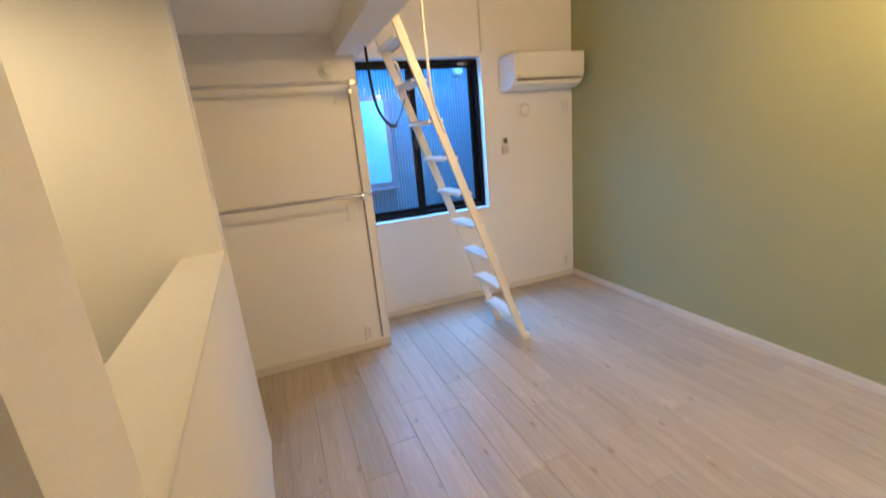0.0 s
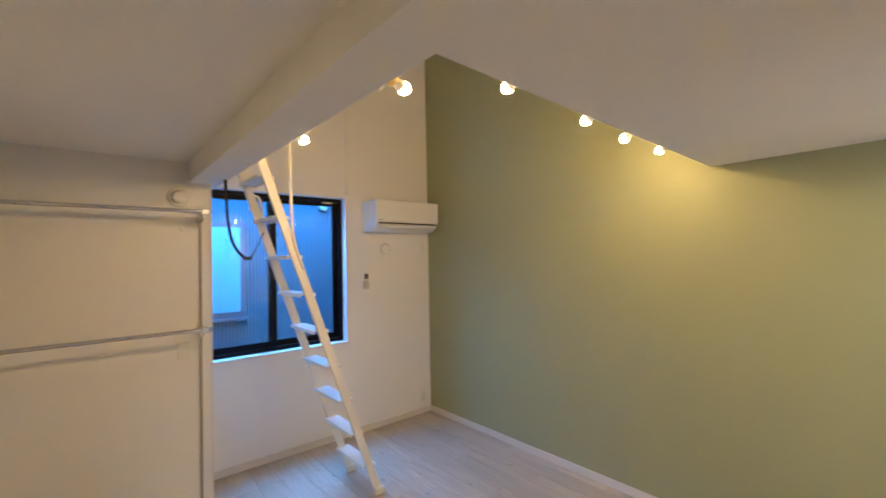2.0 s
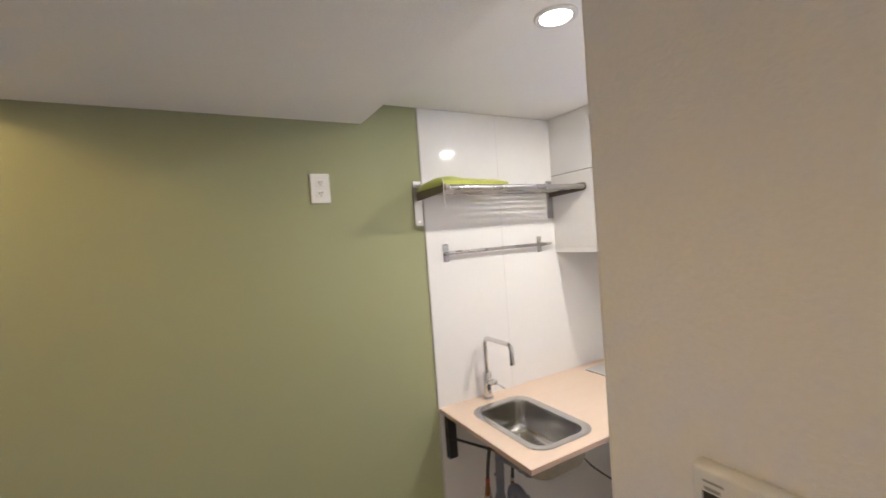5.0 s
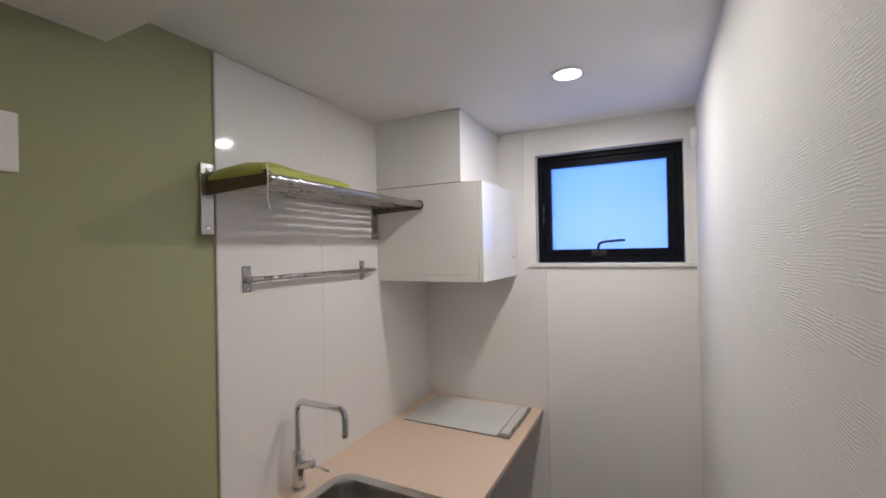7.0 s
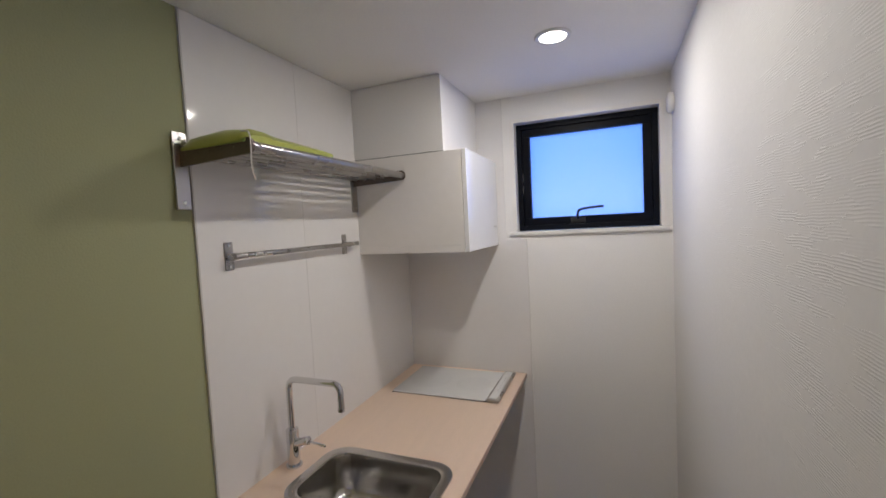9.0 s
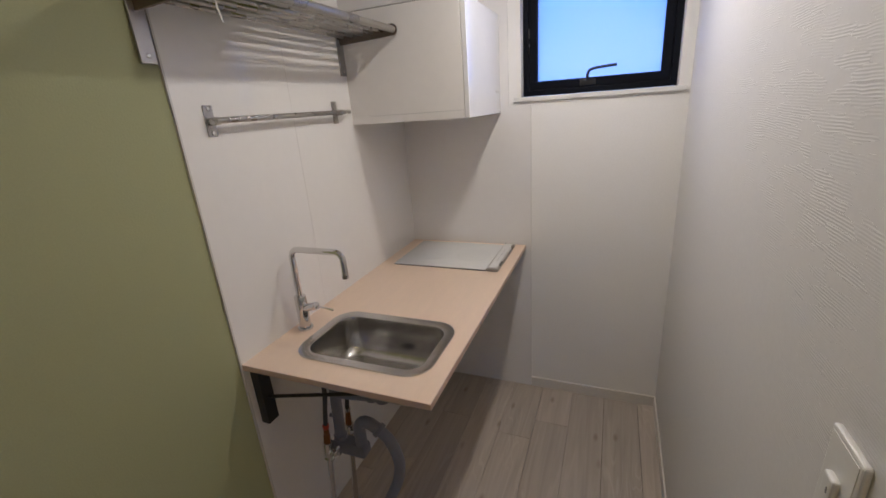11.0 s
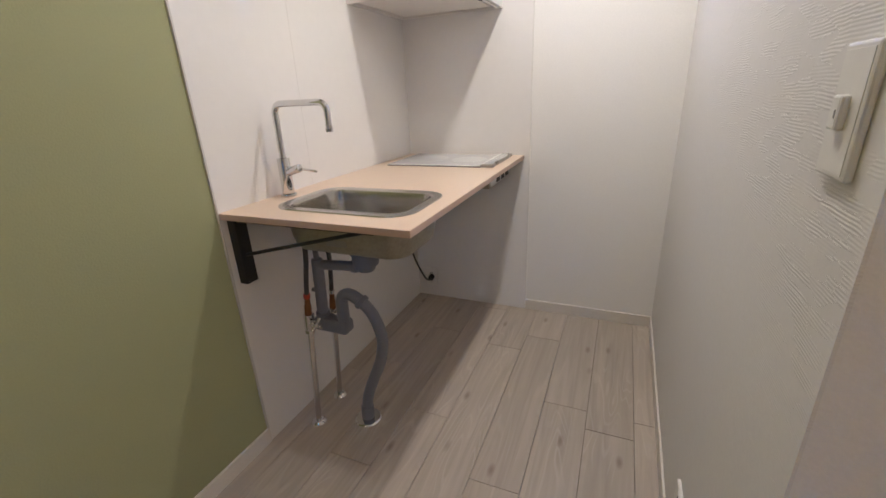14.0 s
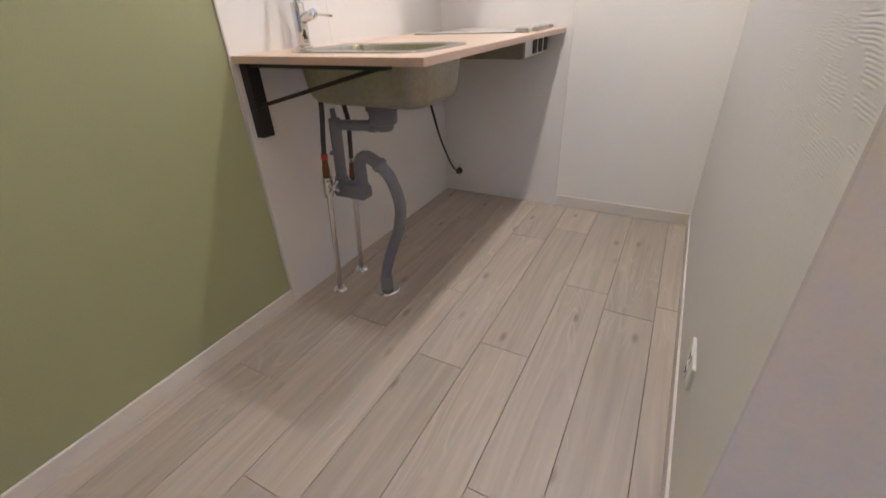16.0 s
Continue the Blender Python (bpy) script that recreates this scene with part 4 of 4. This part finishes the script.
hood = thing("range_hood", "white box range hood over the hob", "range hood", (2.745, -1.685, 1.549))
hx0, hx1, hy0, hy1 = 2.492 - 2.745, GX - PT - 2.745, SY + PT + 1.685, -1.441 + 1.685
wl = box(hx0, hx1, hy0, hy1, 0.030, 0.423, 0.001)
part("body", wl, CABINET_WHITE, hood)
skirt = box(hx0, hx0 + 0.010, hy0, hy1, 0, 0.0295, 0.0005)
box(hx1 - 0.012, hx1, hy0, hy1, 0, 0.0295, bm=skirt)
box(hx0 + 0.010, hx1 - 0.012, hy1 - 0.010, hy1, 0, 0.0295, bm=skirt)
box(hx0 + 0.010, hx1 - 0.012, hy0, hy0 + 0.012, 0, 0.0295, bm=skirt)
part("skirt", skirt, CABINET_WHITE, hood)
part("front_panel", box(hx0 - 0.020, hx0 - 0.0015, hy0, hy1, 0.0, 0.423, 0.0015), GLOSS_WHITE, hood, "glossy white front panel")
part("filter_panel", box(hx0 + 0.034, hx1 - 0.030, hy0 + 0.030, hy1 - 0.030, 0.006, 0.022, 0.003), CABINET_WHITE, hood)
# near-black sheet puts the shade of the recess into colour
part("shadow_gap", box(hx0 + 0.011, hx1 - 0.013, hy0 + 0.013, hy1 - 0.011, 0.0225, 0.0285), DARK_GAP, hood, "dark sheet for the shade in the recess round the filter")
part("control_slot", box(hx0 + 0.012, hx0 + 0.030, -0.06, 0.03, 0.004, 0.0225, 0.001), BLACK_METAL, hood)
for k in range(3):
    part("button", box(hx0 - 0.0225, hx0 - 0.0195, -0.21 + 0.022 * k, -0.20 + 0.022 * k, 0.09, 0.10, 0.001), JOINT_GREY, hood)
duct = thing("duct_cover", "white duct boxing between hood and ceiling", "duct cover", (2.79, -1.685, 1.974))
part("casing", box(2.568 - 2.79, GX - PT - 2.79, SY + PT + 1.685, 0.242, 0.0015, KC - 1.976, 0.001), WHITE_PAPER, duct)
# dark strip paints the shadow line between hood and duct
part("shadow_line", box(2.572 - 2.79, GX - PT - 2.79, SY + PT + 1.685, 0.238, -0.0018, 0.0010), DARK_GAP, duct)

# steel shelf
shelf = thing("wall_shelf", "stainless steel tube shelf above the sink", "shelf", (GX, -0.995, 1.885))
for k, y in enumerate((0.392, -0.422)):
    s = part("bracket_plate", box(-PT - 0.006, -PT, y - 0.020, y + 0.020, -0.143, 0.062, 0.001), STEEL, shelf)
    for z in (0.044, -0.125):
        part("screw", rod((-PT - 0.0055, y, z), (-PT - 0.0095, y, z), 0.0062, 0.004, 12), CHROME, s)
    bm = extrude_profile([(-0.255, -0.020), (-0.265, -0.012), (-0.268, 0.0), (-0.265, 0.012), (-0.255, 0.020), (-PT - 0.006, 0.024), (-PT - 0.006, -0.030)], "y", y - 0.003 if k else y - 0.004, y + 0.004)
    arm = part("arm", bm, BRONZE, shelf, "dull bronze steel side arm")
    for j in range(6):
        part("screw", rod((-0.247 + j * 0.042, y + 0.0035, 0.0), (-0.247 + j * 0.042, y + 0.006, 0.0), 0.0035, seg=8), BRONZE, arm)
for j in range(6):
    part("tube", rod((-0.252 + j * 0.045, -0.432, 0.0), (-0.252 + j * 0.045, 0.388, 0.0), 0.0072 if j else 0.0125, seg=14), STEEL, shelf, smooth=True)

rail = thing("utensil_rail", "stainless steel rail with two flat brackets", "rail", (GX - PT, -1.03, 1.604))
for y in (0.298, -0.289):
    bp = part("bracket", box(-0.004, 0, y - 0.015, y + 0.015, -0.042, 0.042, 0.001), STEEL, rail)
    part("stub", box(-0.036, -0.004, y - 0.010, y + 0.010, -0.012, 0.010, 0.004), STEEL, bp)
    for z in (0.032, -0.032):
        part("screw", rod((-0.0035, y, z), (-0.0065, y, z), 0.0048, seg=10), CHROME, bp)
part("bar", rod((-0.034, -0.345, 0), (-0.034, 0.306, 0), 0.0085, seg=16, bevel=0.002), STEEL, rail, smooth=True)

# lime folder on the shelf
bag = thing("vinyl_folder", "lime green vinyl folder lying on the steel shelf", "folder", (2.872, -0.768, 1.8950))
loops = []
for s, h in ((0.0, 0.012), (0.04, 0.030), (0.12, 0.043), (0.25, 0.043), (0.36, 0.036), (0.6, 0.033), (0.9, 0.031), (0.97, 0.028), (1.0, 0.020)):
    y = 0.172 - 0.345 * s
    wv = 0.006 * math.sin(s * 5)
    loops.append([(-0.112 + wv, y, 0.0), (0.108, y, 0.0), (0.112, y, h * 0.55), (0.090, y, h), (0.0, y, h * 1.12), (-0.090, y, h * 0.92), (-0.115 + wv, y, h * 0.5)])
part("cover", loft_loops(loops, (True, True)), LIME, bag, smooth=True)
part("inner_sheets", box(-0.105, 0.10, -0.1765, -0.170, 0.004, 0.011), TRIM_WHITE, bag, "white paper edge")
part("clasp", box(-0.100, -0.060, -0.178, -0.172, 0.010, 0.018, 0.002), BLACK_METAL, bag)
part("cord", tube(smooth_line([(-0.09, 0.160, 0.030), (-0.125, 0.168, 0.020), (-0.130, 0.170, -0.02), (-0.126, 0.168, -0.06), (-0.132, 0.165, -0.095)], 6), 0.0018, 6), TRIM_WHITE, bag, "thin white cord", smooth=True)

# worktop bracket
br = thing("worktop_bracket", "black steel folding bracket under the worktop", "bracket", (GX - PT, -0.679, CT - 0.0195))
part("wall_leg", box(-0.032, 0.0, -0.022, 0.022, -0.220, -0.001, 0.001), BLACK_METAL, br)
part("top_leg", box(-0.52, -0.033, -0.014, 0.014, -0.014, -0.001, 0.001), BLACK_METAL, br)
part("brace", rod((-0.030, 0, -0.125), (-0.50, 0, -0.008), 0.0058, seg=10), BLACK_METAL, br)

# water pipes: both risers lean a little into the room
for x, y, lean, top, hot in ((2.895, -0.778, -0.085, 0.455, True), (2.910, -0.937, -0.075, 0.395, False)):
    p = thing("water_pipe", "chrome stop valve pipe with brass joint and dark hose", "water pipe", (x, y, 0.0), "water pipes under the sink")

    def at(z, dx=0.0, dy=0.0, lean=lean):
        return (lean * z + dx, dy, z)
    part("floor_flange", rod((0, 0, 0), (0, 0, 0.011), 0.030, 0.019, 28, bevel=0.002), CHROME, p, smooth=True)
    part("riser", rod(at(0.008), at(top - 0.02), 0.0105, seg=18), CHROME, p, smooth=True)
    vb = part("valve_body", rod(at(top - 0.032), at(top + 0.030), 0.0185, seg=20, bevel=0.003), CHROME, p, smooth=True)
    part("valve_nut", rod(at(top - 0.046), at(top - 0.030), 0.0175, seg=6, bevel=0.001), CHROME, vb)
    part("valve_stub", rod(at(top), at(top, -0.030, 0.010), 0.0095, seg=14), CHROME, vb, smooth=True)
    hub = at(top, -0.040, 0.013)
    part("valve_handle", rod(at(top, -0.028, 0.009), at(top, -0.046, 0.015), 0.013, 0.011, 12, bevel=0.002), CHROME, vb, smooth=True)
    for k in range(4):
        a = radians(45 + 90 * k)
        off = Vector((0.28 * math.cos(a), 0.96 * math.cos(a), math.sin(a))) * 0.026
        part("handle_lobe", rod(Vector(hub) + off * 0.3, Vector(hub) + off, 0.0062, 0.0078, 10, bevel=0.002), CHROME, vb, smooth=True)
    part("joint", rod(at(top + 0.030), at(top + 0.066), 0.0135, 0.0125, 6, bevel=0.001), BRASS, p, "brass hexagon joint")
    part("joint_neck", rod(at(top + 0.066), at(top + 0.092), 0.0105, 0.0095, 16, bevel=0.001), BRASS, p, "brass hose nipple", smooth=True)
    part("collar", rod(at(top + 0.092), at(top + 0.108), 0.0115, seg=16, bevel=0.001), RED_PLASTIC if hot else CHROME, p, smooth=True)
    if hot:
        line = [at(0.56), at(0.62, -0.004, 0.0), (-0.062, -0.010, 0.70), (-0.020, -0.060, 0.80), (0.050, -0.107, 0.868)]
    else:
        line = [at(0.50), at(0.56, -0.002, 0.0), (-0.052, 0.004, 0.66), (-0.030, 0.020, 0.76), (0.034, 0.050, 0.868)]
    part("hose", tube(smooth_line(line, 8), 0.0082, 12), HOSE_GREY, p, "dark braided hose", smooth=True)

trap = thing("drain_trap", "grey plastic sink trap with flexible drain hose", "drain pipe", (2.720, -0.861, 0.0))
part("floor_plate", rod((0, 0, 0), (0, 0, 0.006), 0.054, 0.047, 32, bevel=0.002), CHROME, trap, smooth=True)
bm = rod((-0.062, -0.014, 0.726), (-0.062, -0.014, 0.700), 0.052, 0.054, 28, bevel=0.004)
rod((-0.062, -0.014, 0.702), (-0.062, -0.014, 0.656), 0.046, 0.044, 28, bevel=0.006, bm=bm)
rod((-0.062, -0.014, 0.660), (-0.062, -0.014, 0.634), 0.036, 0.028, 24, bevel=0.006, bm=bm)
part("basket", bm, GREY_PVC, trap, smooth=True)
part("arm_pipe", rod((-0.045, -0.006, 0.650), (0.118, 0.014, 0.646), 0.0175, seg=20), GREY_PVC, trap, smooth=True)
part("arm_nut", rod((-0.034, -0.005, 0.650), (-0.012, -0.002, 0.6495), 0.0225, seg=12, bevel=0.002), GREY_PVC, trap)
bm = rod((0.119, 0.015, 0.668), (0.130, 0.016, 0.425), 0.0200, seg=22, bevel=0.004)
rod((0.119, 0.015, 0.660), (0.122, 0.015, 0.700), 0.0105, 0.0085, 14, bevel=0.002, bm=bm)
part("down_pipe", bm, GREY_PVC, trap, smooth=True)
part("vent_boss", rod((0.128, 0.016, 0.545), (0.156, 0.022, 0.548), 0.0075, seg=12, bevel=0.002), GREY_PVC, trap, smooth=True)
cup = extrude_profile([(0.024, 0.392), (0.150, 0.392), (0.158, 0.404), (0.158, 0.430), (0.150, 0.446), (0.024, 0.446), (0.014, 0.436), (0.014, 0.402)], "y", -0.006, 0.040)
bmesh.ops.bevel(cup, geom=list(cup.edges), offset=0.006, segments=2, affect="EDGES", profile=0.5)
part("trap_cup", cup, GREY_PVC, trap, smooth=True)
part("cup_nut", rod((0.129, 0.016, 0.442), (0.129, 0.016, 0.462), 0.0250, seg=12, bevel=0.002), GREY_PVC, trap)
bend = [(0.037, 0.017, 0.425), (0.037, 0.017, 0.485), (0.036, 0.017, 0.516), (0.026, 0.017, 0.540), (0.004, 0.017, 0.549), (-0.020, 0.016, 0.542), (-0.052, 0.016, 0.522)]
part("bend", tube(smooth_line(bend, 6), 0.0215, 20), GREY_PVC, trap, smooth=True)
part("coupling", rod((-0.040, 0.016, 0.532), (-0.054, 0.016, 0.521), 0.0270, seg=22, bevel=0.003), GREY_PVC, trap, smooth=True)
hl = smooth_line([(-0.048, 0.016, 0.526), (-0.080, 0.012, 0.488), (-0.101, 0.008, 0.430), (-0.106, 0.004, 0.370), (-0.088, 0.001, 0.290), (-0.056, 0.0, 0.215), (-0.026, 0.0, 0.145), (-0.006, 0.0, 0.080), (0, 0, 0.010)], 14)
part("drain_hose", tube(hl, lambda t: 0.0205 + 0.0007 * math.sin(t * 2 * math.pi * 60), 18), GREY_PVC, trap, "ribbed grey drain hose", smooth=True)
part("hose_collar", rod((0, 0, 0.006), (-0.003, 0, 0.062), 0.0250, 0.0240, 22, bevel=0.003), GREY_PVC, trap, smooth=True)

cable = thing("hob_power_cable", "black power cable plugged into the low wall outlet", "cable", (2.908, SY + 0.016, 0.130))
part("plug", rod((0, 0, 0), (-0.004, 0.034, 0.002), 0.019, 0.013, 14, bevel=0.003), BLACK_RUBBER, cable, smooth=True)
part("lead", tube(smooth_line([(-0.004, 0.03, 0.004), (-0.04, 0.08, 0.02), (-0.11, 0.30, 0.13), (-0.19, 0.54, 0.31), (-0.255, 0.72, 0.47), (-0.285, 0.80, 0.60), (-0.27, 0.66, 0.70)], 8), 0.0045, 8), BLACK_RUBBER, cable, smooth=True)

# small sensor and cord clip by the kitchen window
det = thing("gas_alarm", "small round white alarm high on the side wall", "alarm", (KX + 0.002, SY + 0.092, 2.131))
part("case", rod((0, 0, 0), (0.024, 0, 0), 0.046, 0.040, 28, bevel=0.006), PLASTIC_WHITE, det, smooth=True)
part("cord", tube(smooth_line([(0.008, 0.0, -0.04), (0.010, 0.006, -0.09), (0.008, -0.004, -0.20), (0.012, 0.004, -0.24)], 6), 0.0022, 6), PLASTIC_WHITE, det, smooth=True)

# ---- floor boards ----
tagged(part("floor", box(-1.52, GX + 0.12, SY - 0.24, NY + 0.15, -0.20, -0.011), SUBFLOOR), "pale limed oak plank floor", "floor", kind="structure")
floor = bpy.data.objects["floor"]
LEN, WID, GAP = 0.91, 0.1667, 0.0017
FIRST = {0: -1.178, 1: -1.085, 2: -1.183, 3: -0.735, 4: -0.600, 5: -0.055, 6: -0.665, 7: -0.310, 8: -0.195}
rng = random.Random(5)
shapes = {}


def plank_mesh(w, l):
    key = (round(w, 4), round(l, 3))
    if key not in shapes:
        b = box(-w / 2, w / 2, -l / 2, l / 2, -0.010, 0.0)
        top = [e for e in b.edges if all(v.co.z > -0.001 for v in e.verts)]
        bmesh.ops.bevel(b, geom=top, offset=0.0009, segments=1, affect="EDGES")
        m = bpy.data.meshes.new("plank")
        b.to_mesh(m)
        b.free()
        m.materials.append(PLANK)
        shapes[key] = m
    return shapes[key]


def lay(x0, x1, y0, y1, first):
    """One row of boards between two walls, with a joint at first and every board length from it."""
    cuts = [y0] + [first + k * LEN for k in range(-12, 12) if y0 + 0.03 < first + k * LEN < y1 - 0.03] + [y1]
    for a, c in zip(cuts, cuts[1:]):
        ob = new("plank", plank_mesh(x1 - x0 - GAP, c - a - GAP))
        ob.parent = floor
        ob.location = ((x0 + x1) / 2, (a + c) / 2, 0.0)


edge = 1.757
k = -19
while edge + k * WID < GX:
    x0, x1 = max(-1.40, edge + k * WID), min(GX, edge + (k + 1) * WID)
    k += 1
    if x1 <= -1.40 or x1 - x0 < 0.01:
        continue
    first = FIRST.get(k, -0.8 + 0.91 * rng.random())
    xm = (x0 + x1) / 2
    lay(x0, x1, SY if x1 > KX else PY, NY, first)
